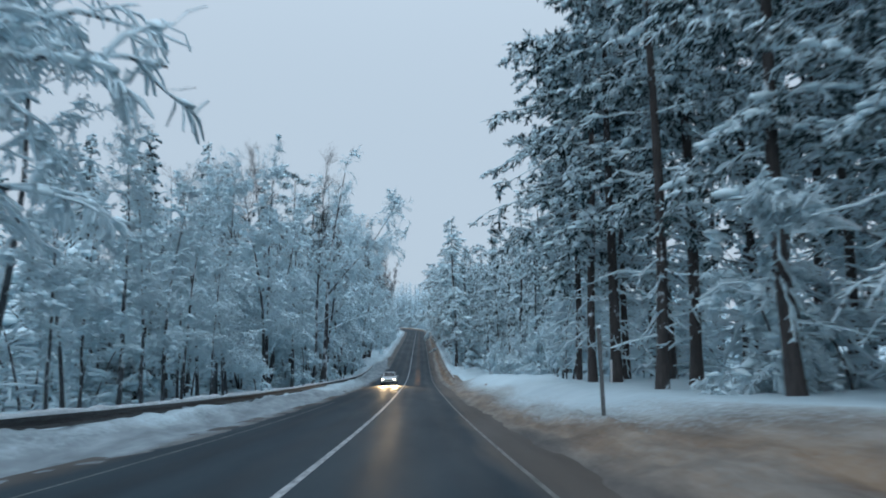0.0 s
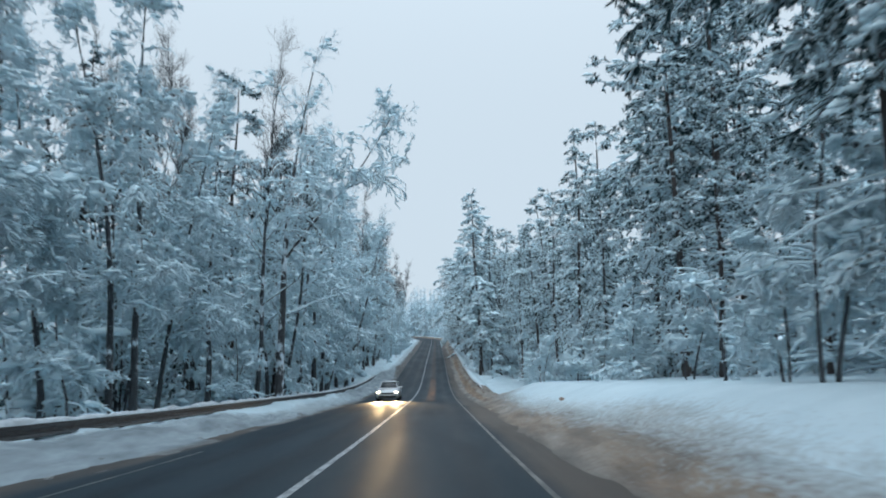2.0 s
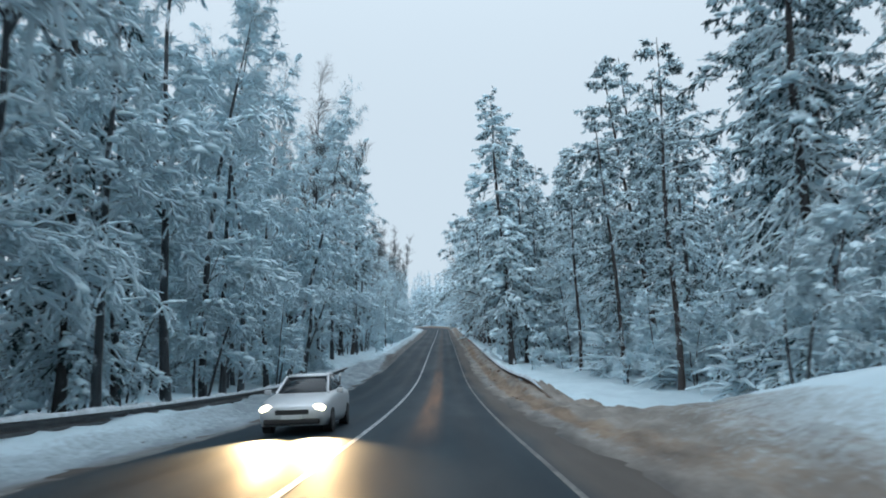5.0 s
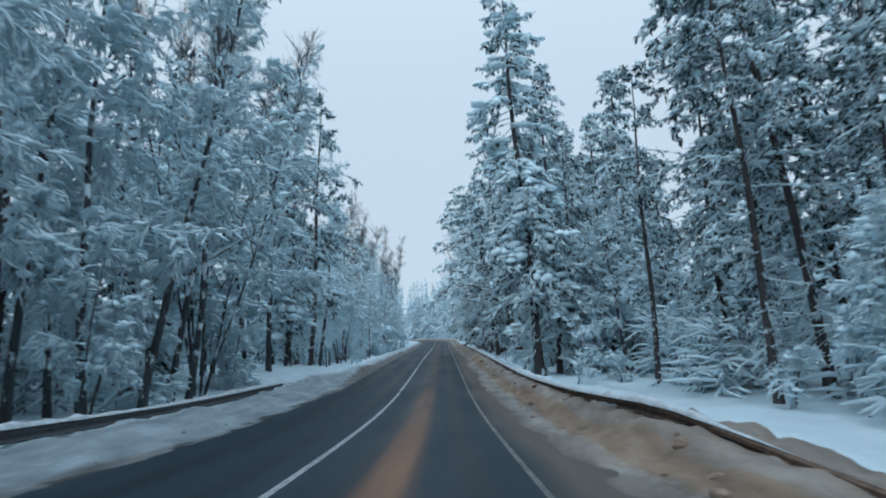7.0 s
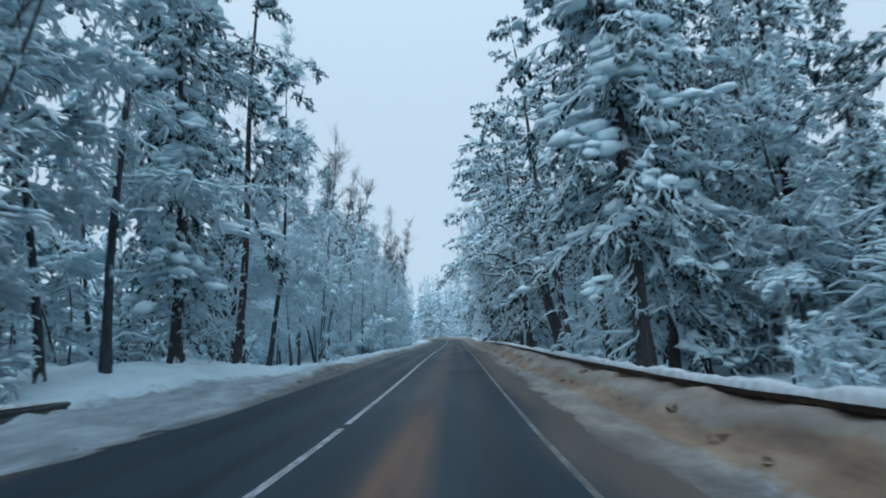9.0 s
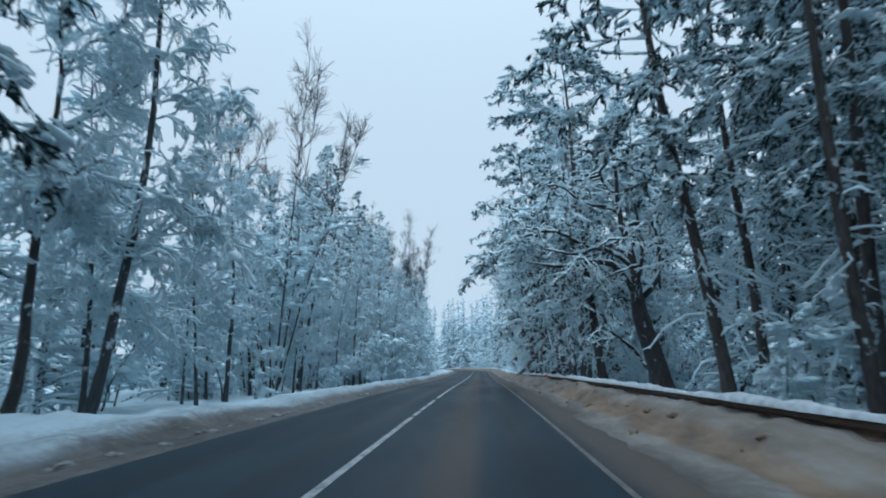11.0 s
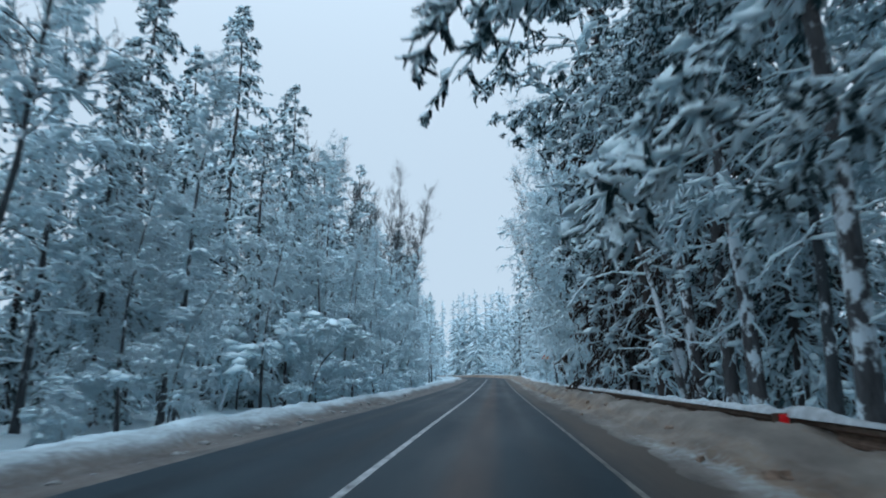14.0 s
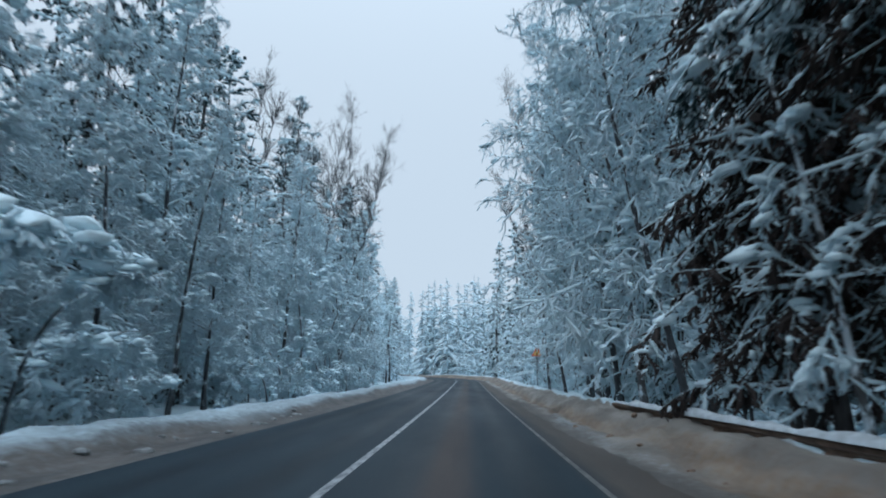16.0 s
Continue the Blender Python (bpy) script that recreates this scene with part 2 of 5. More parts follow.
# ======================= road profile =======================
SLOPE_Y = [-60, 0, 25, 50, 75, 100, 120, 140, 190, 230, 300, 350, 400, 450]
SLOPE = [-5.43, -4.87, -3.92, -3.12, -3.08, -1.08, 1.6, 2.05, 1.4, 1.9, 2.4, 1.6, 0, -1]
_g = np.arange(-150.0, 900.0, 0.5)
_s = np.tan(np.radians(np.interp(_g, SLOPE_Y, SLOPE)))
_z = np.concatenate([[0], np.cumsum((_s[1:] + _s[:-1]) * 0.25)])
_z = _z - np.interp(0, _g, _z) + 0.014


def road_z(y):
    return np.interp(y, _g, _z)


def bend(y):
    """Sideways shift of the road's centre line: straight, then a slow left bend far ahead."""
    return -np.maximum(0.0, np.asarray(y, float) - 290.0) ** 2 * 0.0040


def smooth_step(a, b, v):
    u = np.clip((v - a) / (b - a), 0, 1)
    return u * u * (3 - 2 * u)


def value_noise(x, y, seed=0):
    """Smooth lattice noise in 0..1, vectorised."""
    xi, yi = np.floor(x).astype(np.int64), np.floor(y).astype(np.int64)
    u, v = x - xi, y - yi
    u, v = u * u * (3 - 2 * u), v * v * (3 - 2 * v)

    def h(a, b):
        n = (a * 374761393 + b * 668265263 + seed * 974711) & 0xFFFFFFFF
        n = ((n ^ (n >> 13)) * 1274126177) & 0xFFFFFFFF
        return ((n ^ (n >> 16)) & 0xFFFF) / 65535.0
    return (h(xi, yi) * (1 - u) + h(xi + 1, yi) * u) * (1 - v) + (h(xi, yi + 1) * (1 - u) + h(xi + 1, yi + 1) * u) * v


def fbm(x, y, seed=0, octaves=4):
    t, a = 0.0, 0.5
    for o in range(octaves):
        t = t + a * value_noise(x * 2 ** o, y * 2 ** o, seed + o)
        a *= 0.5
    return t / (1 - 0.5 ** octaves)


def bank(x, y):
    """Height of the snow over the road surface at a distance x from the centre line."""
    x, y = np.broadcast_arrays(np.asarray(x, float), np.asarray(y, float))
    lump = fbm(x * 0.9, y * 0.45, 3) - 0.5
    fine = fbm(x * 2.6, y * 1.6, 11) - 0.5
    edge = (fbm(y * 0.25, y * 0 + 3.1, 21) - 0.5)
    # right side: a wide ploughed plateau first, later a slush shoulder with a bank along the rail
    later = smooth_step(70, 85, y)
    r0 = 4.35 + 0.5 * edge
    plateau = -0.03 + 0.38 * smooth_step(r0 - 0.2, r0 + 1.6, x) + (0.72 + 0.33 * smooth_step(12, 42, y)) * smooth_step(5.3, 9.0, x) + 0.15 * smooth_step(10, 16, x)
    ramp_up = 0.25 + 0.75 * smooth_step(87.5, 97, y)
    rail = -0.01 + 0.14 * smooth_step(r0 - 0.4, 5.4, x) + ramp_up * ((0.43 + 0.05 * smooth_step(145, 165, y)) * smooth_step(5.3, 6.1, x + 0.5 * edge) + 0.09 * smooth_step(6.36, 6.55, x)) - 0.80 * smooth_step(6.7, 8.4, x) - 0.15 * smooth_step(9, 14, x)
    right = plateau * (1 - later) + rail * later
    # left side: low bank up to the rail, then a rounded plateau with no rail
    l = -x
    past = smooth_step(116, 128, y)
    hump = np.exp(-((y - 131) / 11.0) ** 2)
    l0 = 4.35 + 0.5 * edge + 0.38 * (1 - smooth_step(60, 85, y))
    low = 0.03 + 0.48 * smooth_step(l0, 6.5, l) - 0.30 * smooth_step(7.0, 9.5, l)
    on = smooth_step(138, 152, y)
    high = 0.04 + (0.30 + 0.06 * on) * smooth_step(l0, 5.3, l) + 0.75 * hump * smooth_step(5.2, 9.5, l) + (0.15 - 0.80 * on) * smooth_step(5.7, 8.6, l)
    left = low * (1 - past) + high * past
    h = np.where(x > 0, right, left)
    off = smooth_step(3.9, 5.6, np.abs(x))
    # crusts and cracks along the ploughed face below the rail
    h = h + np.where(x > 0, smooth_step(140, 160, y) * smooth_step(4.9, 5.3, x) * (1 - smooth_step(6.0, 6.3, x)) * 0.34 * (fbm(x * 2.6, y * 0.16, 77, 3) - 0.5), 0)
    open_field = np.where(x > 6.5, 1 - smooth_step(70, 85, y), 0)
    h = h + off * (1 - 0.85 * open_field) * (0.36 * lump + (0.24 + 0.22 * smooth_step(6.4, 6.9, np.abs(x))) * fine)
    h = h + smooth_step(12, 40, np.abs(x)) * (fbm(x * 0.05, y * 0.05, 31) - 0.45) * 3.0
    return np.where(np.abs(x) < 3.6, -0.06, h - 0.05)


def ground_z(x, y):
    return road_z(y) + bank(x - bend(y), y)


def axis_steps(parts):
    out = [parts[0][0]]
    for a, b, step in parts:
        n = max(1, int(round((b - a) / step)))
        out += [a + (b - a) * (i + 1) / n for i in range(n)]
    return np.array(out)


def sheet(name, xs, ys, zfun, mats, layers):
    X, Y = np.meshgrid(xs, ys)
    V = np.stack([X + bend(Y), Y, zfun(X, Y)], -1).reshape(-1, 3)
    nx = len(xs)
    a = (np.arange(len(ys) - 1)[:, None] * nx + np.arange(nx - 1)).ravel()
    me = mesh_from(name, V, np.stack([a, a + 1, a + nx + 1, a + nx], 1), mats)
    for key, fun in layers.items():
        at = me.attributes.new(key, "FLOAT", "POINT")
        at.data.foreach_set("value", fun(X, Y).astype(np.float32).ravel())
    return new(name, me)


def dirt(x, y):
    later = smooth_step(66, 82, y)
    n = fbm(x * 0.7, y * 0.12, 41) - 0.5
    near = 2.4 * (1 - smooth_step(6, 26, y))
    r_early = smooth_step(3.4, 3.8, x) * (0.95 - 0.85 * smooth_step(4.4, 8.6, x + 1.6 * n - near))
    r_later = smooth_step(3.4, 3.7, x) * (0.92 - 0.20 * smooth_step(3.9, 4.6, x + 0.5 * n) + 0.8 * n + 0.4 * smooth_step(4.9, 5.5, x)) * (1 - smooth_step(6.25, 6.6, x + 0.9 * n - 1.4 * (1 - smooth_step(91, 101, y))))
    left = 0.15 * smooth_step(4.0, 4.4, -x) * (1 - smooth_step(4.9, 5.5, -x))
    return r_early * (1 - later) + r_later * later + left


def ochre(x, y):
    later = smooth_step(66, 82, y)
    n = fbm(x * 0.9, y * 0.14, 47) - 0.5
    early = (0.50 + 1.0 * n) * smooth_step(3.9, 4.8, x) * (1 - smooth_step(5.2, 7.0, x + 2 * n - 1.8 * (1 - smooth_step(6, 26, y)))) + 0.35 * (1 - smooth_step(3.6, 4.4, x))
    streak = fbm(x * 2.4, y * 0.05, 48) - 0.5
    late = (0.05 + 0.95 * smooth_step(4.95, 5.25, x + 0.6 * n) * (1 - 0.75 * smooth_step(5.6, 5.8, x + 0.5 * n))) * (1 - 0.45 * smooth_step(145, 165, y)) + 1.1 * streak + 0.5 * n
    return np.where(x > 0, early * (1 - later) + late * later, 0.25)


def wet(x, y):
    n = fbm(x * 0.8, y * 0.16, 57) - 0.5
    return np.where(x > 0, 1 - smooth_step(4.25, 5.15, x + 1.2 * n), (0.75 + 0.15 * smooth_step(125, 140, y)) * (1 - smooth_step(4.2, 4.8, -x + 1.0 * n - 0.45 * smooth_step(125, 140, y))))


def slush(x, y):
    n = fbm(x * 0.7, y * 0.12, 51) - 0.5
    dirty_left = np.maximum(smooth_step(80, 95, y) * (1 - smooth_step(128, 142, y)), 0.7 * (1 - smooth_step(40, 70, y)))
    return np.where(x > 0, (1 - smooth_step(4.6, 6.4, x + 2.0 * n)) * 0.85, (0.55 + 0.45 * dirty_left + 0.4 * (1 - smooth_step(4.4, 5.2, -x))) * (1 - smooth_step(5.6, 6.6 + dirty_left, -x + 1.5 * n)))


ground = sheet("ground", axis_steps([(-420, -120, 50), (-120, -40, 8), (-40, -16, 2.0), (-16, -8, 0.5), (-8, -3.4, 0.16), (-3.4, 3.4, 3.4), (3.4, 6.2, 0.16), (6.2, 6.8, 0.06), (6.8, 9, 0.16), (9, 16, 0.5), (16, 40, 2.0), (40, 120, 8), (120, 420, 50)]),
               axis_steps([(-60, -5, 5), (-5, 60, 0.5), (60, 215, 0.33), (215, 300, 1.0), (300, 420, 4), (420, 880, 40)]),
               lambda X, Y: road_z(Y) + bank(X, Y), [GROUND], {"dirt": dirt, "slush": slush, "ochre": ochre, "wet": wet})
tagged(ground, "snow-covered verge with ploughed, sand-stained banks", "ground", kind="structure")


def track(x, y):
    t = np.zeros_like(x)
    for c in (-2.65, -0.95, 0.98, 2.62):
        t = np.maximum(t, np.exp(-((x - c - 0.12 * (fbm(y * 0.03, y * 0, 61) - 0.5)) / 0.34) ** 2))
    return t


# where the headlight reflection is painted: an orange strip along the lane
def orange(x, y):
    on = smooth_step(72, 84, y) * (1 - 0.75 * smooth_step(112, 124, y)) + 0.1 * smooth_step(-10, 0, -y)
    return np.clip(on * np.exp(-((x - 1.45) / 0.36) ** 4) * 0.75, 0, 1)


def road_edge(x, y):
    n = fbm(y * 0.2, x * 0.6, 71) - 0.5
    x = x + 0.35 * (1 - smooth_step(18, 44, y)) * (x > 0)
    return np.maximum(smooth_step(3.0, 4.1, x + 0.6 * n), 0.8 * smooth_step(3.6, 4.5, -x + 0.6 * n))


road = sheet("road", axis_steps([(-4.9, 4.9, 0.14)]), axis_steps([(-60, 0, 3), (0, 300, 1.0), (300, 520, 4)]),
             lambda X, Y: road_z(Y) - 0.012 * np.abs(X) + 0.03, [ASPHALT], {"track": track, "orange": orange, "edge": road_edge})
tagged(road, "wet dark asphalt road with worn wheel tracks", "road", kind="structure")


def marking(name, x, y0, y1, w, label):
    ys = axis_steps([(y0, y1, min(1.0, y1 - y0))])
    xs = np.array([x - w / 2, x + w / 2])
    ob = sheet(name, xs, ys, lambda X, Y: road_z(Y) - 0.012 * np.abs(X) + 0.036, [PAINT], {})
    return tagged(ob, label, "road marking", "road markings", "structure")


DIRTY_PAINT = mat("salt_dulled_paint", lambda nt, N, L, b: L.new(ramp(nt, noise_tex(nt, coords(nt, (1, 0.3, 1)), 5.0, 6, 0.7), [(0.38, (0.045, 0.045, 0.045)), (0.58, (0.17, 0.165, 0.15)), (0.85, (0.36, 0.345, 0.31))]), b.inputs["Base Color"]))


# the centre line is solid, with a few short breaks round the junction of two stretches
for y0, y1 in ((-30, 118.6), (119.3, 146.7), (147.3, 149.2), (149.7, 151.7), (152.2, 155.7), (157.5, 300)):
    marking("centre_line", -0.05, y0, y1, 0.13, "worn white centre line" if y1 - y0 > 20 else "worn white centre line dash")
for ob in (
    marking("edge_line", 3.5, -30, 300, 0.09, "worn white right edge line"),
        marking("edge_line", -3.5, -30, 42, 0.06, "faint white left edge line")):
    ob.data.materials[0] = DIRTY_PAINT

# ======================= trees =======================
def unit(v):
    return v / np.maximum(np.linalg.norm(v, axis=-1, keepdims=True), 1e-9)


def grow(rng, start, way, length, k, pull, wiggle):
    """Polylines of k points from start along way; pull is added to the heading over the whole length."""
    n = len(start)
    pts, d = [start], unit(way)
    for i in range(1, k):
        d = unit(d + pull / (k - 1) + rng.normal(0, wiggle, (n, 3)))
        pts.append(pts[-1] + d * (length / (k - 1))[:, None])
    return np.stack(pts, 1)


def strips(P, R, top, low, snowy, sides=4, coated=False):
    """Tapered limbs of three or four sides along the polylines P; the two upper sides carry snow where snowy is set."""
    n, k, _ = P.shape
    t = unit(np.gradient(P, axis=1))
    up = np.array([0, 0, 1.0])
    s = np.cross(t, up)
    s = unit(np.where(np.linalg.norm(s, axis=-1, keepdims=True) < 0.15, np.array([1.0, 0.2, 0.0]), s))
    u = np.cross(s, t)
    lump = 1 + 0.30 * np.sin(np.arange(n)[:, None] * 12.99 + np.arange(k) * 78.23) * snowy[:, None]
    R = (R * lump)[..., None]
    top, low = top[:, None, None], low[:, None, None]
    if sides == 4:
        ring = [P + s * R, P + u * R * top, P - s * R, P - u * R * low]
    else:
        ring = [P + s * R - u * R * low * 0.5, P + u * R * top, P - s * R - u * R * low * 0.5]
    V = np.stack(ring, 2)
    ids = np.arange(n * k * sides).reshape(n, k, sides)
    a, b = ids[:, :-1], ids[:, 1:]
    F = np.stack([np.stack([a[..., i], b[..., i], b[..., (i + 1) % sides], a[..., (i + 1) % sides]], -1) for i in range(sides)], 2)
    I = np.zeros((n, k - 1, sides), int)
    I[..., 0] = I[..., 1] = snowy[:, None]
    if coated:
        I[..., 2] = snowy[:, None]
    return V.reshape(-1, 3), F.reshape(-1, 4), I.ravel()


def joined(*sets):
    V, F, I, o = [], [], [], 0
    for v, f, i in sets:
        V.append(v), F.append(f + o), I.append(i)
        o += len(v)
    return np.concatenate(V), np.concatenate(F), np.concatenate(I)


def pipe(P, R, sides):
    """Round tapered trunk along one polyline."""
    t = unit(np.gradient(P, axis=0))
    s = unit(np.cross(t, np.array([0.3, 1.0, 0.1])))
    u = np.cross(s, t)
    a = np.linspace(0, 2 * np.pi, sides, endpoint=False)
    V = P[:, None] + (s[:, None] * np.cos(a)[None, :, None] + u[:, None] * np.sin(a)[None, :, None]) * R[:, None, None]
    ids = np.arange(len(P) * sides).reshape(len(P), sides)
    x, y = ids[:-1], ids[1:]
    F = np.stack([x, np.roll(x, -1, 1), np.roll(y, -1, 1), y], -1).reshape(-1, 4)
    return V.reshape(-1, 3), F, np.zeros(len(F), int)


def ico(level):
    b = bmesh.new()
    bmesh.ops.create_icosphere(b, subdivisions=level, radius=1)
    v, f = np.array([v.co[:] for v in b.verts]), np.array([[v.index for v in f.verts] for f in b.faces])
    b.free()
    return v, f


ICO_V, ICO_F = ico(1)
ICO2_V, ICO2_F = ico(2)


def pads(rng, centres, size, flat=0.5, along=None, cluster=1):
    """Uneven pillows of snow, singly or in clusters."""
    if cluster > 1:
        n = len(centres)
        shift = rng.normal(0, 0.36 if cluster < 4 else 0.5, (n, cluster, 3)) * np.array([1, 1, 0.3]) + along[:, None] * rng.uniform(-1.2, 1.2, (n, cluster, 1))
        centres = (centres[:, None] + shift * size[:, None, None]).reshape(-1, 3)
        along = np.repeat(along, cluster, 0)
        size = (size[:, None] * rng.uniform(0.22, 0.62 if cluster < 4 else 0.55, (n, cluster))).ravel()
    n = len(centres)
    v0, f0 = (ICO_V, ICO_F) if cluster < 4 else (ICO2_V, ICO2_F)
    k1, k2 = unit(rng.normal(0, 1, (n, 3))), unit(rng.normal(0, 1, (n, 3)))
    swell = 1 + 0.30 * np.sin(2.9 * v0 @ k1.T + rng.uniform(0, 6, n)) + 0.20 * np.sin(5.6 * v0 @ k2.T + rng.uniform(0, 6, n))
    V = v0[None] * swell.T[..., None]
    V = V * np.where(V[..., 2:] < 0, np.array([1, 1, 0.35]), 1.0)
    V = V * size[:, None, None] * np.array([1, 1, flat])
    if along is not None:
        stretch = rng.uniform(0.1, 0.8, n)[:, None]
        V = V + along[:, None] * ((V * along[:, None]).sum(-1) * stretch)[..., None]
    V = V + centres[:, None]
    F = f0[None] + (np.arange(n) * len(v0))[:, None, None]
    return V.reshape(-1, 3), F.reshape(-1, 3)


def pick(rng, P, n, lo, hi, bias=1.0):
    """n places along each polyline of P: points, headings, share of the length."""
    m, k, _ = P.shape
    s = lo + (hi - lo) * rng.uniform(0, 1, (m, n)) ** bias
    f = s * (k - 1)
    i = np.minimum(f.astype(int), k - 2)
    w = (f - i)[..., None]
    r = np.arange(m)[:, None]
    a, b = P[r, i], P[r, i + 1]
    return (a + (b - a) * w).reshape(-1, 3), unit(b - a).reshape(-1, 3), s.ravel()


def stuff(ob):
    return tagged(ob, kind="stuff")


def conifer(name, label, seed, H, clear, reach, n_br, n_tw, n_tip, snow, needle, barkm, kind="spruce", lean=0.0, r0=0.0, big=0.25, bare=24, sub=0, full=0.62, fine=1.0, bare_to=0.2):
    """Spruce or pine: trunk, limbs, needle sprays with snow on their upper sides, pillows of snow, dead lower branches."""
    rng = np.random.default_rng(seed)
    tree = thing(name, label, "tree")
    zs = np.linspace(-0.5, H, 14)
    axis = np.stack([lean * zs * (0.5 + 0.5 * zs / H) + 0.12 * np.sin(zs * 0.35 + seed), 0.12 * np.cos(zs * 0.3 + seed * 2), zs], 1)
    axis[:, :2] -= axis[0, :2]
    r0 = r0 or 0.0082 * H
    rad = r0 * (1 - np.clip(zs, 0, H) / H) ** 0.8 + 0.02
    rad[0] *= 1.35
    part_mesh("trunk", mesh_from("trunk", *pipe(axis, rad, 9)[:2], [barkm]), tree)
    u = rng.uniform(0, 1, n_br)
    u = np.sort(u ** (1.15 if kind == "spruce" else 0.85))
    z = clear + (H - clear - 0.25) * u
    az = rng.uniform(0, 2 * np.pi, n_br)
    at = np.stack([np.interp(z, zs, axis[:, 0]), np.interp(z, zs, axis[:, 1]), z], 1)
    if kind == "spruce":
        length = reach * ((1 - u) ** full * 0.93 + 0.08) * rng.uniform(0.55, 1.2, n_br)
        rise = np.interp(u, [0, 0.5, 0.85, 1], [-0.45, -0.25, 0.05, 0.5])
        fall = np.interp(u, [0, 1], [-0.75, -0.35])
    else:
        length = reach * (np.sin(np.pi * np.clip(u * 0.76 + 0.2, 0, 1)) ** 0.8 * 0.95 + 0.06) * rng.uniform(0.5, 1.14, n_br)
        rise = np.interp(u, [0, 0.5, 1], [-0.05, 0.15, 0.9]) + rng.normal(0, 0.14, n_br)
        fall = np.full(n_br, -0.55)
    way = np.stack([np.cos(az), np.sin(az), rise], 1)
    B = grow(rng, at, way, length, 5, np.stack([0 * fall, 0 * fall, fall], 1), 0.14)
    if sub:
        # side limbs, so that long limbs carry a spread of sprays
        q, tq, sq = pick(rng, B, sub, 0.25, 0.95)
        lq = np.repeat(length, sub) * rng.uniform(0.22, 0.42, len(q)) * (1.15 - 0.6 * sq) + 0.2
        sd = np.where(rng.random(len(q)) < 0.5, 1.0, -1.0)[:, None]
        B = np.concatenate([B, grow(rng, q, tq * 0.8 + unit(np.cross(tq, np.array([0, 0, 1.0]))) * sd * 0.75 + rng.normal(0, 0.12, q.shape), lq, 5, np.array([[0, 0, -0.45]]), 0.14)])
        length = np.concatenate([length, lq])
        n_br = len(length)
    br = (0.0075 * length + 0.010)[:, None] * np.linspace(1, 0.3, 5)
    limb = strips(B, br, np.full(n_br, 1.8), np.full(n_br, 1.0), (rng.random(n_br) < snow + 0.15).astype(int), 3)
    if bare:
        zb = rng.uniform(0.06 * H, max(clear, bare_to * H), bare)
        ab = rng.uniform(0, 2 * np.pi, bare)
        pb = np.stack([np.interp(zb, zs, axis[:, 0]), np.interp(zb, zs, axis[:, 1]), zb], 1)
        lb = rng.uniform(0.5, 2.9, bare) * (1.0 if bare_to < 0.3 else 1.4)
        D = grow(rng, pb, np.stack([np.cos(ab), np.sin(ab), rng.uniform(-0.3, 0.25, bare)], 1), lb, 4, np.array([[0, 0, -0.45]]), 0.32)
        q, tq, sq = pick(rng, D, 4, 0.3, 1.0)
        lq = rng.uniform(0.15, 0.5, len(q))
        E = grow(rng, q, tq + unit(np.cross(tq, rng.normal(0, 1, tq.shape))) * 0.8, lq, 3, np.array([[0, 0, -0.2]]), 0.3)
        nb, nq = (rng.random(bare) < 0.8).astype(int), (rng.random(len(q)) < 0.8).astype(int)
        limb = joined(limb, strips(D, (0.020 + 0.010 * np.minimum(lb, 2.5))[:, None] * np.linspace(1, 0.5, 4), np.full(bare, 2.4), np.ones(bare), nb, 3),
                      strips(E, np.full((len(q), 1), 0.022) * np.array([1, 0.9, 0.5]), np.full(len(q), 2.0), np.ones(len(q)), nq, 3))
    stuff(part_mesh("limb_frame", mesh_from("limb_frame", *limb[:2], [TWIG, SNOW_TWIG], limb[2]), tree))
    # needle sprays to both sides of each limb, then small tips on the sprays
    p, t, s = pick(rng, B, n_tw, 0.10, 1.0)
    L = np.repeat(length, n_tw)
    side = np.where(rng.random(len(p)) < 0.5, 1.0, -1.0)[:, None]
    flat = unit(np.cross(t, np.array([0, 0, 1.0])))
    tl = np.minimum(0.22 * L * (1.05 - s) + 0.24, 0.72) * rng.uniform(0.5, 1.2, len(p))
    zero = 0 * s
    if kind == "spruce":
        w = t * 0.75 + flat * side * 0.8 + np.stack([zero, zero, rng.uniform(-0.9, 0.1, len(s))], 1)
    else:
        w = t * 0.8 + flat * side * 0.75 + np.stack([zero, zero, rng.uniform(-0.6, 0.6, len(s))], 1)
    S = grow(rng, p, w, tl, 3, np.array([[0, 0, -0.6 if kind == "spruce" else -0.3]]), 0.34)
    fat = 1.0 if n_tip else 1.8
    wide = rng.uniform(0.055, 0.115, len(p)) * (0.65 + 0.4 * np.minimum(tl, 1.3)) * fat * fine
    sr = wide[:, None] * np.array([0.8, 1.1, 0.62])
    # snow lies in patches: whole limbs are loaded or shaken clear
    load = np.repeat(rng.random(n_br) < 0.85, n_tw)
    sn = (rng.random(len(p)) < snow * 1.15) & load
    sets = [strips(S, sr, np.where(sn, rng.uniform(0.7, 1.6, len(p)), 0.6), rng.uniform(0.6, 1.2, len(p)), sn.astype(int), 3)]
    if n_tip:
        q, tq, sq = pick(rng, S, n_tip, 0.15, 1.0)
        lq = (0.12 + 0.32 * np.repeat(tl, n_tip)) * rng.uniform(0.6, 1.2, len(q))
        E = grow(rng, q, tq + unit(np.cross(tq, rng.normal(0, 1, tq.shape))) * 0.9, lq, 2, np.array([[0, 0, -0.3]]), 0.1)
        nq = (np.repeat(sn, n_tip) & (rng.random(len(q)) < 0.75)).astype(int)
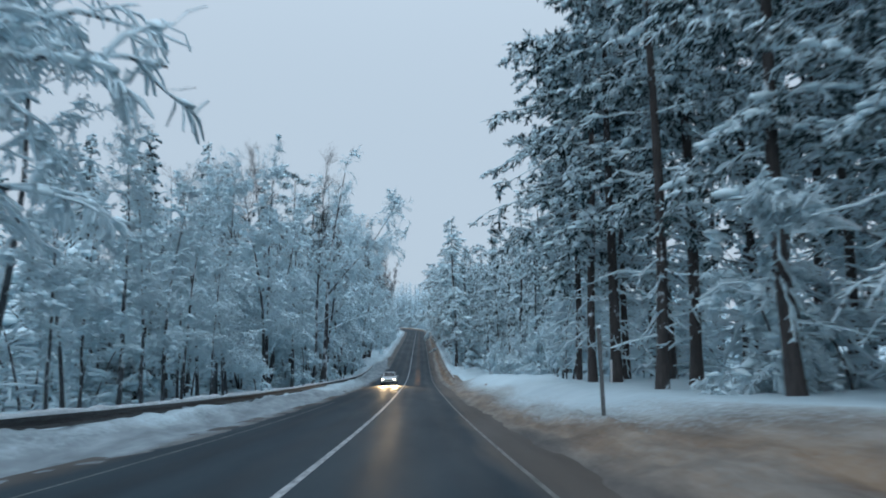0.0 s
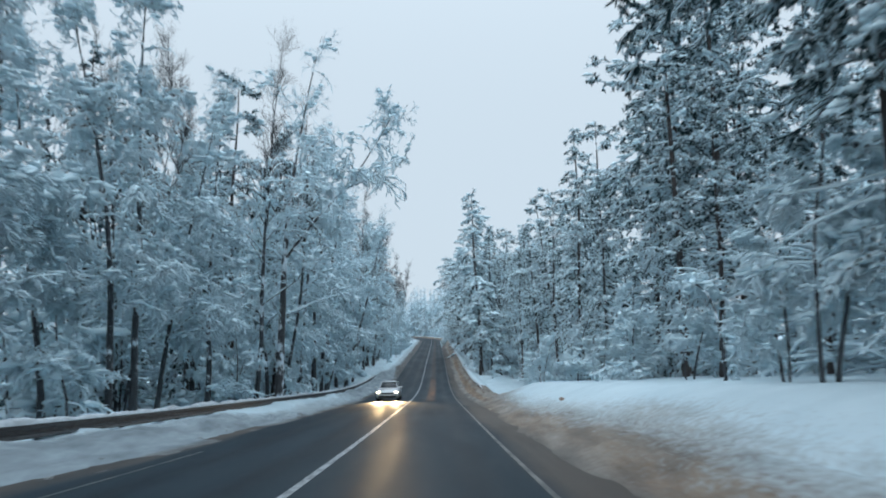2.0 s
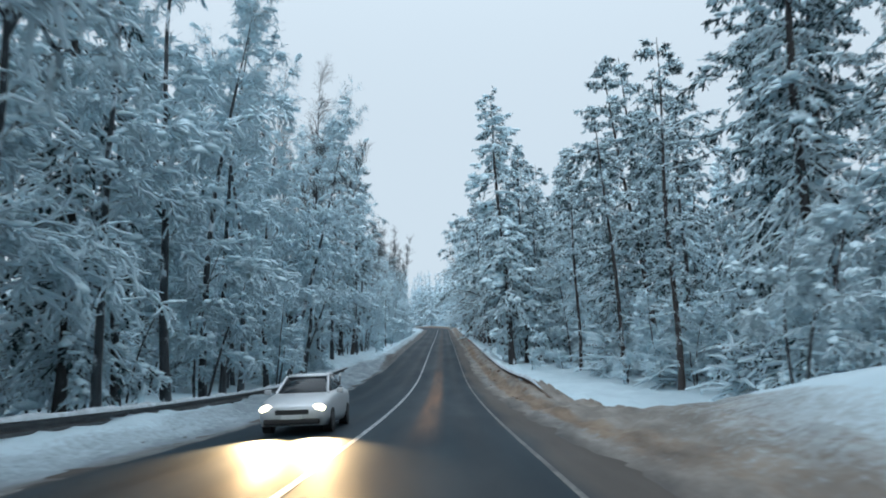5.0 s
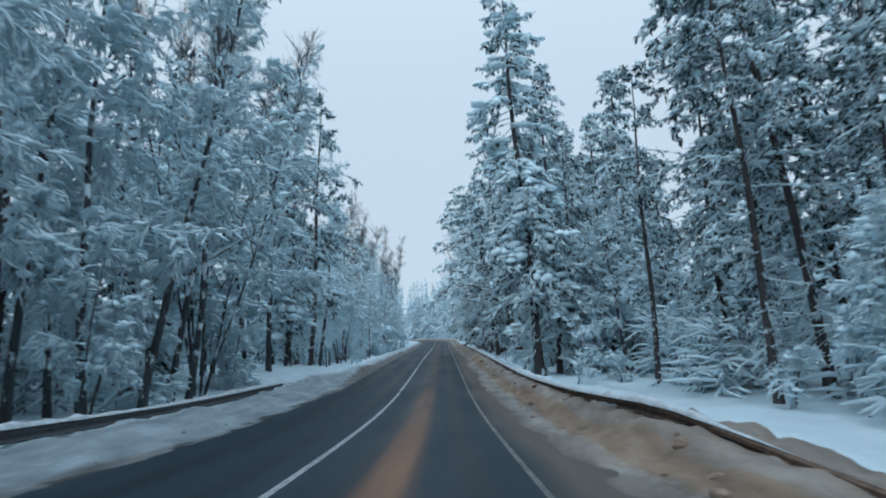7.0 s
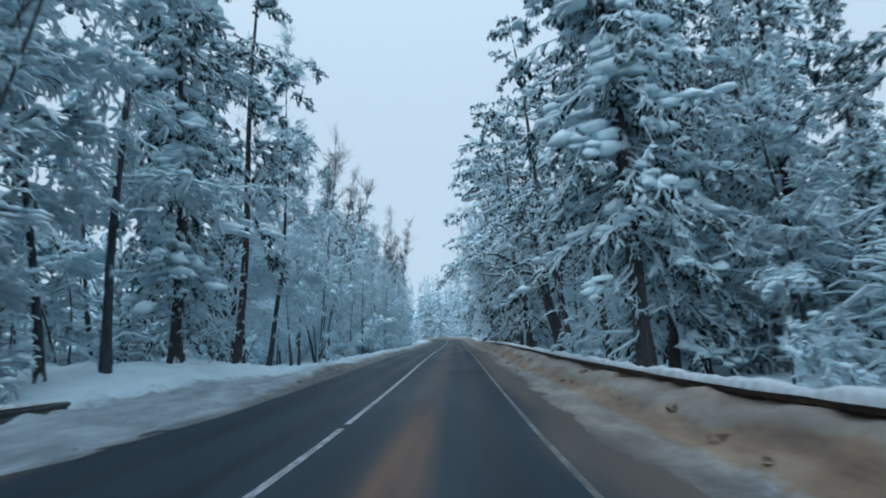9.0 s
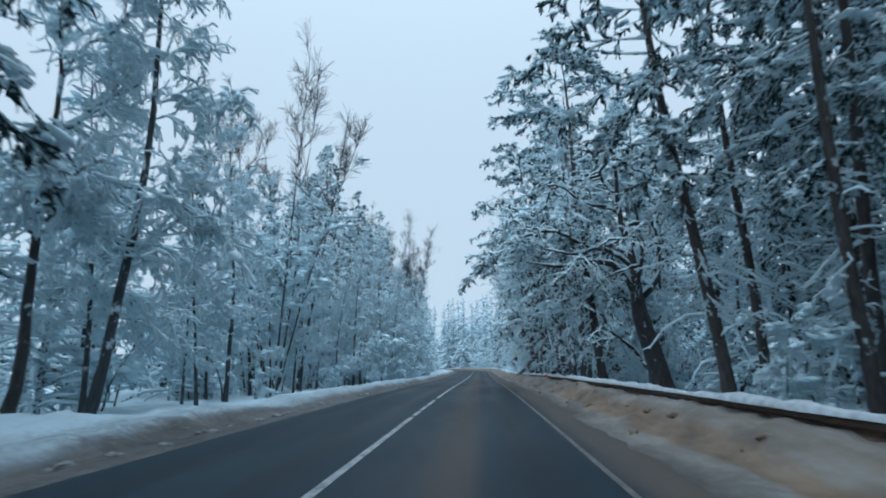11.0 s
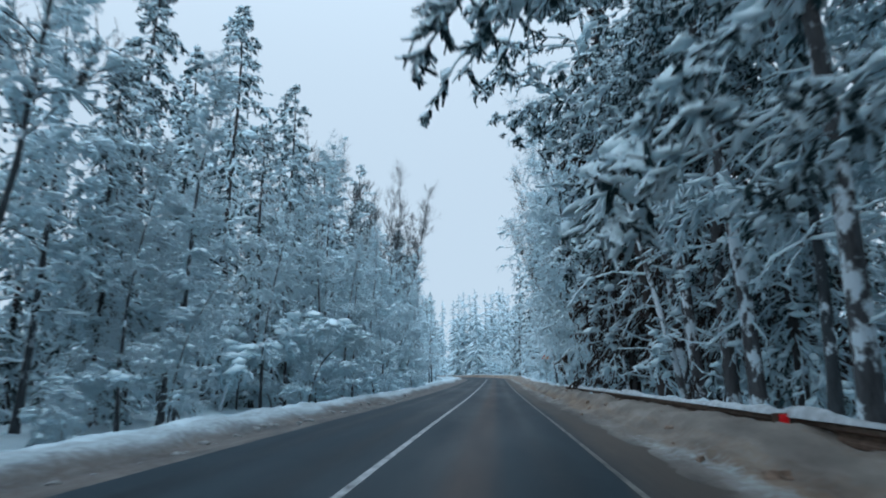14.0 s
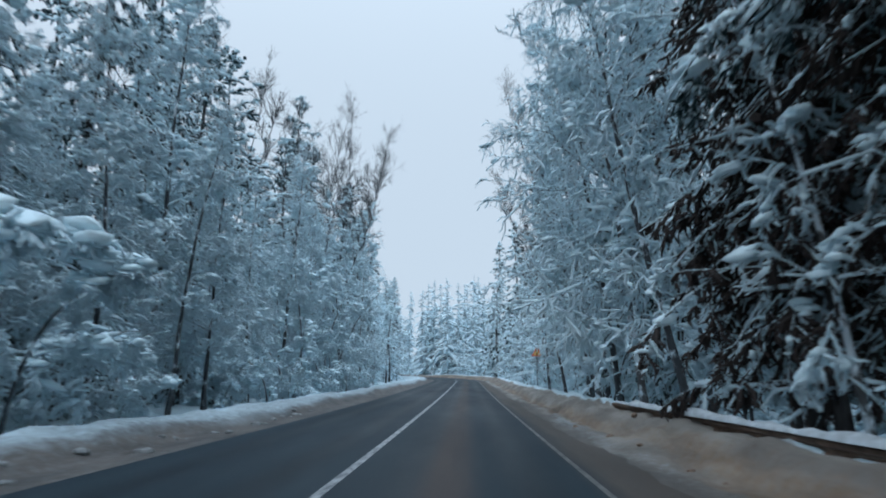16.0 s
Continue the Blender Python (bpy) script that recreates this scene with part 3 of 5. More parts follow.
        sets.append(strips(E, rng.uniform(0.020, 0.042, (len(q), 1)) * fine * np.array([1, 0.7]), np.where(nq > 0, 1.5, 0.7), np.full(len(q), 0.9), nq, 3))
    spray = joined(*sets)
    stuff(part_mesh("foliage", mesh_from("foliage", *spray[:2], [needle, SNOWY_PINE if kind == "pine" else SNOWY_SPRUCE], spray[2]), tree))
    # pillows of snow that bend the outer limbs
    m = max(4, int(min(n_br, 260 if n_tip else 130) * snow * 0.9))
    idx = rng.integers(0, n_br, m)
    k = 5 if n_tip else 2
    pp, tt, ss = pick(rng, B[idx], k, 0.3, 1.0)
    size = (big * (0.22 + 0.13 * np.minimum(np.repeat(length[idx], k), 3)) * (1.15 - 0.45 * ss) * np.repeat(rng.uniform(0.55, 1.25, m), k) * rng.uniform(0.5, 1.15, m * k))
    pp = pp + rng.normal(0, 0.55, pp.shape) * np.array([1, 1, 0.15]) * size[:, None] + np.array([0, 0, 1]) * (size * 0.18)[:, None]
    v, f = pads(rng, pp, size, 0.58, tt)
    stuff(part_mesh("snow_load", mesh_from("snow_load", v, f, [SNOW]), tree))
    return tree


def leafless(name, label, seed, H, spread, n_limb, n_tw, n_twl, snow, stems=1, lean=0.0, thick=0.0078, first=0.16, top_snow=0.25, arch=0.0, tw=1.0, fat=1.0, gnarl=0.0, barkm=None, erect=0.0, fork=0.0, flare=0.0, twig=None):
    """Leafless broadleaf tree: stems, ascending limbs, twigs and twiglets, each with a ridge of snow."""
    rng = np.random.default_rng(seed)
    tree = thing(name, label, "tree")
    stem_sets, limbs_P = [], []
    for j in range(stems):
        a = 2 * np.pi * j / stems + rng.uniform(0, 1)
        out = 0.0 if stems == 1 else rng.uniform(0.05, 0.15) + flare * j / stems
        h = H * (1.0 if j == 0 else rng.uniform(0.75, 0.98))
        st = grow(rng, np.array([[0.2 * (stems > 1) * np.cos(a), 0.2 * (stems > 1) * np.sin(a), -0.4]]),
                  np.array([[out * np.cos(a) + lean, out * np.sin(a), 1.0]]), np.array([h + 0.4]), 12, np.array([[arch, arch * 0.3, -abs(arch) * 1.6]]), 0.03 + gnarl)[0]
        rad = thick * h * (1 - np.linspace(0, 1, 12)) ** (0.75 if gnarl else 1.15) * (1.0 if stems == 1 else 0.75) + 0.012
        rad[0] *= 1.3
        stem_sets.append(pipe(st, rad, 7))
        limbs_P.append(st)
    if fork:
        # a second leader that leaves the trunk low down and reaches out over the road
        i = int(fork * 11)
        st = grow(rng, limbs_P[0][i:i + 1], np.array([[0.70, 0.05, 1.0]]), np.array([H * (1 - fork) * 0.85]), 12, np.array([[-0.15, 0, 0.25]]), 0.07)[0]
        stem_sets.append(pipe(st, np.linspace(rad[i] * 0.52, 0.02, 12), 7))
        limbs_P.append(st)
    v, f, i = joined(*stem_sets)
    part_mesh("trunk", mesh_from("trunk", v, f, [barkm or BARK_GREY]), tree)
    P0 = np.stack(limbs_P)
    p, t, s = pick(rng, P0, n_limb, first, 0.97, 0.8)
    az = rng.uniform(0, 2 * np.pi, len(p))
    up = rng.uniform(0.1, 0.5, len(p)) + 0.5 * s + 1.6 * s ** 3 if not arch else rng.uniform(-0.2, 0.5, len(p))
    way = np.stack([np.cos(az), np.sin(az), up + erect], 1)
    length = spread * (1.12 - 0.80 * s) * rng.uniform(0.45, 1.2, len(p))
    ka = 6 + int(gnarl * 40)
    A = grow(rng, p, way, length, ka, np.array([[0, 0, -0.5 + erect]]) * (1 - s)[:, None], 0.19 + gnarl)
    ra = ((0.009 + 0.1 * gnarl) * length + 0.012)[:, None] * np.linspace(1, 0.3, ka)

    def on(z):
        up_to = (0.55, 1.0) if not erect else (0.36, 0.62)
        return (rng.random(len(z)) < snow * np.interp(z, [0, up_to[0] * H, up_to[1] * H], [1, 1, top_snow])).astype(int)

    def upright(z):
        return np.clip((z / H - 0.32) / 0.25, 0, 1)[:, None] * (1 if erect else 0)
    na = on(p[:, 2])
    def fine(z):
        return np.interp(z, [0, 0.5 * H, H], [1, 1, 0.5 if not erect else 0.24])[:, None]
    if gnarl:
        # stout dark limbs with a narrow cushion of snow along the top
        ridge = A + np.array([0, 0, 1.0]) * (ra * 0.75)[..., None]
        sets = [strips(A, ra, np.ones(len(p)), np.ones(len(p)), 0 * na, 4), strips(ridge, ra * 0.60 + 0.014, 0.9 + 0.3 * na, np.full(len(p), 0.6), np.ones(len(p), int), 4)]
    else:
        sets = [strips(A, ra * fine(p[:, 2]), 1 + 1.3 * na, np.ones(len(p)), na, 4)]
    p2, t2, s2 = pick(rng, A, n_tw, 0.15, 1.0)
    perp = unit(np.cross(t2, rng.normal(0, 1, t2.shape)))
    l2 = np.repeat(length, n_tw) * rng.uniform(0.22, 0.5, len(p2)) * (1.2 - 0.5 * s2) * tw + 0.25
    l2 = np.minimum(l2, 2.3)
    n2 = on(p2[:, 2])
    e2 = upright(p2[:, 2])
    Bq = grow(rng, p2, t2 + perp * (0.8 - 0.35 * e2), l2, 5, np.array([[0, 0, -0.6]]) * ((0.25 + 0.75 * n2)[:, None] - erect * e2), 0.36 + gnarl if not erect else 0.2)
    sets.append(strips(Bq, fine(p2[:, 2]) * (0.012 + 0.0045 * l2)[:, None] * np.array([1, 1.1, 0.95, 1.0, 0.6]) * (1 + 1.2 * fat * n2)[:, None], 1 + n2 * rng.uniform(0.3, 1.3, len(p2)), np.full(len(p2), 0.7), n2, 3))
    p3, t3, s3 = pick(rng, Bq, n_twl, 0.12, 1.0)
    perp = unit(np.cross(t3, rng.normal(0, 1, t3.shape)))
    l3 = (np.repeat(l2, n_twl) * rng.uniform(0.18, 0.42, len(p3)) + 0.12) 
    e3 = upright(p3[:, 2])
    l3 = l3 * (1 + 0.6 * e3[:, 0])
    n3 = on(p3[:, 2])
    C = grow(rng, p3, t3 + perp * (0.85 - 0.4 * e3), l3, 3, np.array([[0, 0, -0.9]]) * n3[:, None], 0.2 if erect else 0.48)
    sets.append(strips(C, fine(p3[:, 2]) * (0.010 + 0.004 * l3)[:, None] * np.array([0.8, 1.2, 0.8]) * (1 + 2.4 * fat * n3 * rng.uniform(0.35, 1.2, len(p3)))[:, None], 1 + n3 * rng.uniform(0.1, 0.9, len(p3)), np.full(len(p3), 0.6), n3, 3, True))
    v, f, i = joined(*sets)
    stuff(part_mesh("crown", mesh_from("crown", v, f, [twig or TWIG, SNOW_TWIG], i), tree))
    m = max(3, int(len(p2) * 1.15 * snow))
    j = rng.choice(np.flatnonzero(n2) if n2.any() else np.arange(len(p2)), m)
    pp, tt, ss = pick(rng, Bq[j], 1, 0.1, 0.9)
    size = rng.uniform(0.07, 0.23, m) * (0.7 + 0.5 * fat)
    v, f = pads(rng, pp + np.array([0, 0, 0.03]), size, 0.6, tt)
    stuff(part_mesh("snow_load", mesh_from("snow_load", v, f, [SNOW]), tree))
    return tree


def old_oak(name, label, seed, H):
    """Old oak: stout leaning trunk, a few long crooked limbs, each with a cushion of snow along the top."""
    rng = np.random.default_rng(seed)
    tree = thing(name, label, "tree")
    zs = np.concatenate([[-0.5, 0.3], np.linspace(1.4, H, 14)])
    axis = np.stack([-0.20 * np.minimum(zs, 5) - 0.11 * np.maximum(zs - 5, 0) + 0.10 * np.sin(zs * 1.1), 0.15 * np.sin(zs * 0.7 + 1), zs], 1)
    rad = np.interp(zs, [-0.5, 0.3, 1.6, 5, 6, H], [0.85, 0.66, 0.52, 0.40, 0.24, 0.04])
    part_mesh("trunk", mesh_from("trunk", *pipe(axis, rad, 12)[:2], [OAK_BARK]), tree)
    # height on the trunk, heading, rise in degrees, length, bend in degrees, radius
    limbs = [(5.1, 180, 44, 7.2, -62, 0.20), (5.0, 5, 66, 8.0, 20, 0.19), (8.5, 183, 0, 6.6, 8, 0.14), (9.0, 0, 24, 3.6, -20, 0.11), (0.9, 172, 26, 4.8, 58, 0.13), (9.9, 178, 42, 4.6, -40, 0.11),
             (5.4, 255, 42, 5.6, -45, 0.14), (7.2, 110, 36, 5.2, -40, 0.13), (6.8, 200, 20, 6.0, -35, 0.12), (11.0, 220, 50, 4.0, -30, 0.08), (11.5, 60, 52, 3.6, -20, 0.08)]
    k, L, R = 10, [], []
    for z, az, rise, length, turn, r in limbs:
        e = np.radians(rise + turn * np.linspace(0, 1, k) + 24 * np.sin(np.linspace(0, 7.5, k) + rng.uniform(0, 6)))
        a = np.radians(az + 22 * np.sin(np.linspace(0, 6, k) + rng.uniform(0, 6)))
        step = np.stack([np.cos(e) * np.cos(a), np.cos(e) * np.sin(a), np.sin(e)], 1) * length / (k - 1)
        p0 = np.array([np.interp(z, zs, axis[:, 0]), np.interp(z, zs, axis[:, 1]), z])
        L.append(np.concatenate([[p0], p0 + np.cumsum(step[:-1], 0)])), R.append(np.linspace(r, 0.028, k))
    p, t, _ = pick(rng, np.stack(L), 4, 0.25, 0.95)
    side = unit(np.cross(t, np.array([0, 0, 1.0]))) * np.where(rng.random(len(p)) < 0.5, 1, -1)[:, None]
    S = grow(rng, p, t * 0.6 + side * 0.55 + np.array([0, 0, 1.0]) * rng.uniform(-0.5, 0.7, (len(p), 1)), rng.uniform(1.3, 2.8, len(p)), k, np.array([[0, 0, -0.5]]), 0.24)
    B = np.concatenate([np.stack(L), S])
    br = np.concatenate([np.stack(R), np.linspace(0.055, 0.018, k)[None] * rng.uniform(0.7, 1.2, (len(p), 1))])
    one, none = np.ones(len(B)), np.zeros(len(B), int)
    sets = [strips(B, br, one, one, none, 4), strips(B + np.array([0, 0, 1.0]) * (br * 0.8 + 0.01)[..., None], br * 0.62 + 0.026, 1.1 * one, 0.5 * one, none + 1, 4)]
    p2, t2, _ = pick(rng, B, 7, 0.2, 1.0)
    T = grow(rng, p2, t2 + unit(np.cross(t2, rng.normal(0, 1, t2.shape))) * 0.8, rng.uniform(0.4, 1.2, len(p2)), 5, np.array([[0, 0, -0.5]]), 0.34)
    n2 = (rng.random(len(p2)) < 0.8).astype(int)
    sets.append(strips(T, (0.016 + 0.016 * n2)[:, None] * np.array([1, 1, 0.95, 0.8, 0.5]), 1 + 0.8 * n2, np.full(len(p2), 0.7), n2, 3))
    p3, t3, _ = pick(rng, T, 4, 0.2, 1.0)
    n3 = (rng.random(len(p3)) < 0.75).astype(int)
    C = grow(rng, p3, t3 + unit(np.cross(t3, rng.normal(0, 1, t3.shape))) * 0.9, rng.uniform(0.15, 0.45, len(p3)), 3, np.array([[0, 0, -0.5]]), 0.4)
    sets.append(strips(C, (0.010 + 0.014 * n3)[:, None] * np.array([1, 1.1, 0.7]), 1 + 0.6 * n3, np.full(len(p3), 0.7), n3, 3))
    v, f, i = joined(*sets)
    stuff(part_mesh("crown", mesh_from("crown", v, f, [OAK_BARK, SNOW], i), tree))
    pp, tt, ss = pick(rng, B, 3, 0.05, 0.95)
    size = rng.uniform(0.08, 0.2, len(pp)) * np.repeat(np.where(np.arange(len(B)) < len(L), 1.3, 0.8), 3)
    v, f = pads(rng, pp + np.array([0, 0, 1.0]) * np.repeat(br[:, 4], 3)[:, None], size, 0.6, tt)
    stuff(part_mesh("snow_load", mesh_from("snow_load", v, f, [SNOW]), tree))
    return tree


L_SPRUCE = "tall dark spruce loaded with fresh snow"
L_PINE = "tall pine with snow-covered crown and bare trunk"
L_BARE = "leafless broadleaf tree with snow along every twig"
L_BUSH = "bent leafless sapling weighed down by snow"
L_DARK = "dark spruce with brown lower branches and little snow"

L_WIDE = "broad pine with long snow-bent limbs reaching over the road"
L_GIANT = "huge old spruce with heavy clumps of snow"
L_FORK = "tall forked leafless tree with snow-lined limbs"
L_PATCHY = "leafless tree with thin dark twigs and patchy snow"
L_FAN = "many-stemmed leafless tree with a fan of thin bare top twigs"
L_BIRCH = "leaning young birch with snow-plastered trunk and limbs"
L_OVER = "leafless tree whose long snow-laden limbs hang over the road"
L_ARCH = "young birch bowed into an arch by heavy snow"
L_BOLE = "tall pine whose bare trunk is plastered with wind-blown snow"
L_TALL = "tall slender leafless tree with thin bare top twigs"
L_OAK = "old gnarled oak with dark trunk and snow-lined spreading limbs"

KINDS = {
    "spruce": [lambda i=i: conifer("spruce_tree", L_SPRUCE, 100 + i, 22 + 3.0 * i, 2.0, 4.6 + 0.25 * i, 220, 6, 2, 0.80, NEEDLE_SPRUCE, BARK_DARK, big=0.50, sub=1, full=0.72) for i in range(3)],
    "pine": [lambda i=i: conifer("pine_tree", L_PINE, 200 + i, 22 + 2.0 * i, 5.5 + 1.2 * i, 4.6, 62, 7, 4, 0.80, NEEDLE_PINE, BARK_PINE, "pine", lean=0.015 * (i - 1), bare=26, big=0.42, sub=3) for i in range(3)],
    "wide": [lambda i=i: conifer("pine_tree", L_WIDE, 230 + i, (22, 24, 19)[i], (6.0, 6.2, 7.2)[i], (8.8, 8.2, 6.8)[i], 54, 8, 4, 0.86, NEEDLE_PINE, BARK_PINE, "pine", lean=-0.01, bare=26, big=0.50, r0=0.27, sub=7) for i in range(3)],
    "giant": [lambda i=i: conifer("spruce_tree", L_GIANT, 130 + i, 28.5, 5.5, 4.5, 230, 6, 2, 0.88, NEEDLE_SPRUCE, BARK_DARK, big=0.92, r0=0.3, sub=2, full=0.42, bare=44) for i in range(2)],
    "forked": [lambda: leafless("leafless_tree", L_FORK, 620, 25, 6.4, 17, 9, 8, 0.97, thick=0.0105, fat=0.95, top_snow=0.3, fork=0.42, first=0.2, barkm=BARK_PLASTER)],
    "bare": [lambda i=i: leafless("leafless_tree", L_BARE, 300 + i, 18 + 1.6 * i, 4.6, (38, 34, 36, 36)[i], 8, 10, 0.97, lean=0.03 * (i - 1), fat=1.05, top_snow=0.15, first=0.22) for i in range(4)],
    "patchy": [lambda i=i: leafless("leafless_tree", L_PATCHY, 720 + i, 19 + i, 5.6, 44, 8, 8, 0.60, lean=0.02 * i, fat=0.72, top_snow=0.2, first=0.16, barkm=BARK_SNOWY if i else None, thick=0.0068) for i in range(2)],
    "fan": [lambda i=i: leafless("leafless_tree", L_FAN, 660 + i, 21 + i, 3.4, 20, 7, 4, 0.93, stems=7, fat=0.75, top_snow=0.0, erect=0.9, thick=0.0034, flare=0.24, first=0.2, twig=BARE_TWIG) for i in range(2)],
    "birch": [lambda i=i: leafless("birch_tree", L_BIRCH, 680 + i, 17 - 5 * i, 3.4 - 1.2 * i, 26 - 8 * i, 4, 4, 0.95, thick=0.0085 - 0.002 * i, first=0.12 + 0.1 * i, top_snow=0.9, fat=1.1 - 0.2 * i, barkm=BARK_SNOWY) for i in range(2)],
    "bush": [lambda i=i: leafless("sapling", L_BUSH, 400 + i, 4.5 + 1.2 * i, 2.2, 11, 8, 11, 0.97, stems=1 + i % 2, arch=1.0 - 0.6 * (i % 2), thick=0.009, first=0.15, top_snow=1.0, fat=0.9) for i in range(4)],
    "bole": [lambda i=i: conifer("pine_tree", L_BOLE, 270 + i, 23 + i, 9.0 + i, 4.2, 44, 7, 3, 0.72, NEEDLE_PINE, BARK_PLASTER, "pine", lean=0.012 * (1 - 2 * i), bare=16, big=0.42, sub=3, r0=0.24) for i in range(2)],
    "arched": [lambda: leafless("sapling", L_ARCH, 420, 5.6, 1.6, 16, 7, 9, 0.99, arch=1.15, thick=0.010, first=0.3, top_snow=1.0, fat=0.9, barkm=BARK_WHITE)],
    "dark": [lambda i=i: conifer("dark_spruce_tree", L_DARK, 500 + i, 22 + 2.5 * i, 4.2, 4.6, 110, 11, 2, 0.15, NEEDLE_DARK, BARK_DARK, big=0.45, bare=46, sub=3, full=0.5, fine=0.75, bare_to=0.72) for i in range(2)],
    "oak": [lambda: old_oak("oak_tree", L_OAK, 600, 14.5)],
    "overhang": [lambda i=i: leafless("leafless_tree", L_OVER, 690 + i, 14, 8.5, 17, 9, 10, 0.96, thick=0.014, first=0.3, top_snow=0.9, gnarl=0.05, fat=1.0, barkm=BARK_DARK) for i in range(2)],
    "tall": [lambda i=i: leafless("leafless_tree", L_TALL, 640 + i, 24 + i, 4.2, 40, 7, 5, 0.9, stems=1, lean=0.02 * i, thick=0.0058, first=0.22, top_snow=0.0, fat=0.9, erect=0.9, twig=BARE_TWIG) for i in range(2)],
    "spruce_far": [lambda i=i: conifer("spruce_tree", L_SPRUCE, 150 + i, 21 + 3 * i, 2.0, 4.2, 210, 6, 0, 0.80, NEEDLE_SPRUCE, BARK_DARK, big=0.55, bare=8, full=0.72) for i in range(3)],
    "pine_far": [lambda i=i: conifer("pine_tree", L_PINE, 250 + i, 22 + 2 * i, 6.0, 4.2, 66, 9, 0, 0.72, NEEDLE_PINE, BARK_PINE, "pine", big=0.6, bare=12) for i in range(2)],
    "bare_far": [lambda i=i: leafless("leafless_tree", L_BARE, 350 + i, 17 + 2 * i, 4.8, 20, 6, 3, 0.95, tw=1.15, fat=1.9) for i in range(3)],
    "bush_far": [lambda i=i: leafless("sapling", L_BUSH, 450 + i, 5.0 + 1.2 * i, 2.6, 7, 5, 3, 0.97, stems=2, arch=0.35, first=0.1, top_snow=1.0, fat=2.6) for i in range(3)],
}
PROTO = {}
PLANTED = []
GROUPS = {"spruce": "roadside spruces", "pine": "roadside pines", "bare": "roadside leafless trees", "bush": "roadside saplings", "dark": "dark spruces", "oak": "oaks", "wide": "roadside pines", "giant": "roadside spruces", "forked": "roadside leafless trees", "tall": "roadside leafless trees", "fan": "roadside leafless trees", "patchy": "roadside leafless trees", "bole": "roadside pines", "arched": "roadside saplings", "overhang": "roadside leafless trees", "birch": "roadside leafless trees"}


def plant(kind, i, x, y, size=1.0, turn=0.0, tip=0.0, tip_to=0.0):
    """Stands one more tree of a kind on the ground; tip leans it, in degrees, towards the heading tip_to."""
    i %= len(KINDS[kind])
    m = Matrix.Translation((x, y, float(ground_z(x, y)) - 0.05)) @ pose(0, 0, 0, 0, 0, tip_to) @ pose(0, 0, 0, 0, tip, 0) @ pose(0, 0, 0, 0, 0, turn - tip_to)
    PLANTED.append((x, y))
    if (kind, i) not in PROTO:
        ob = KINDS[kind][i]()
        ob["group"] = GROUPS[kind.split("_")[0]]
        ob.matrix_basis = m @ Matrix.Diagonal((size, size, size, 1))
        PROTO[kind, i] = ob
        return ob
    k = size / PROTO[kind, i].scale[0]
    return copy_thing(PROTO[kind, i], m @ Matrix.Diagonal((k, k, k, 1)))


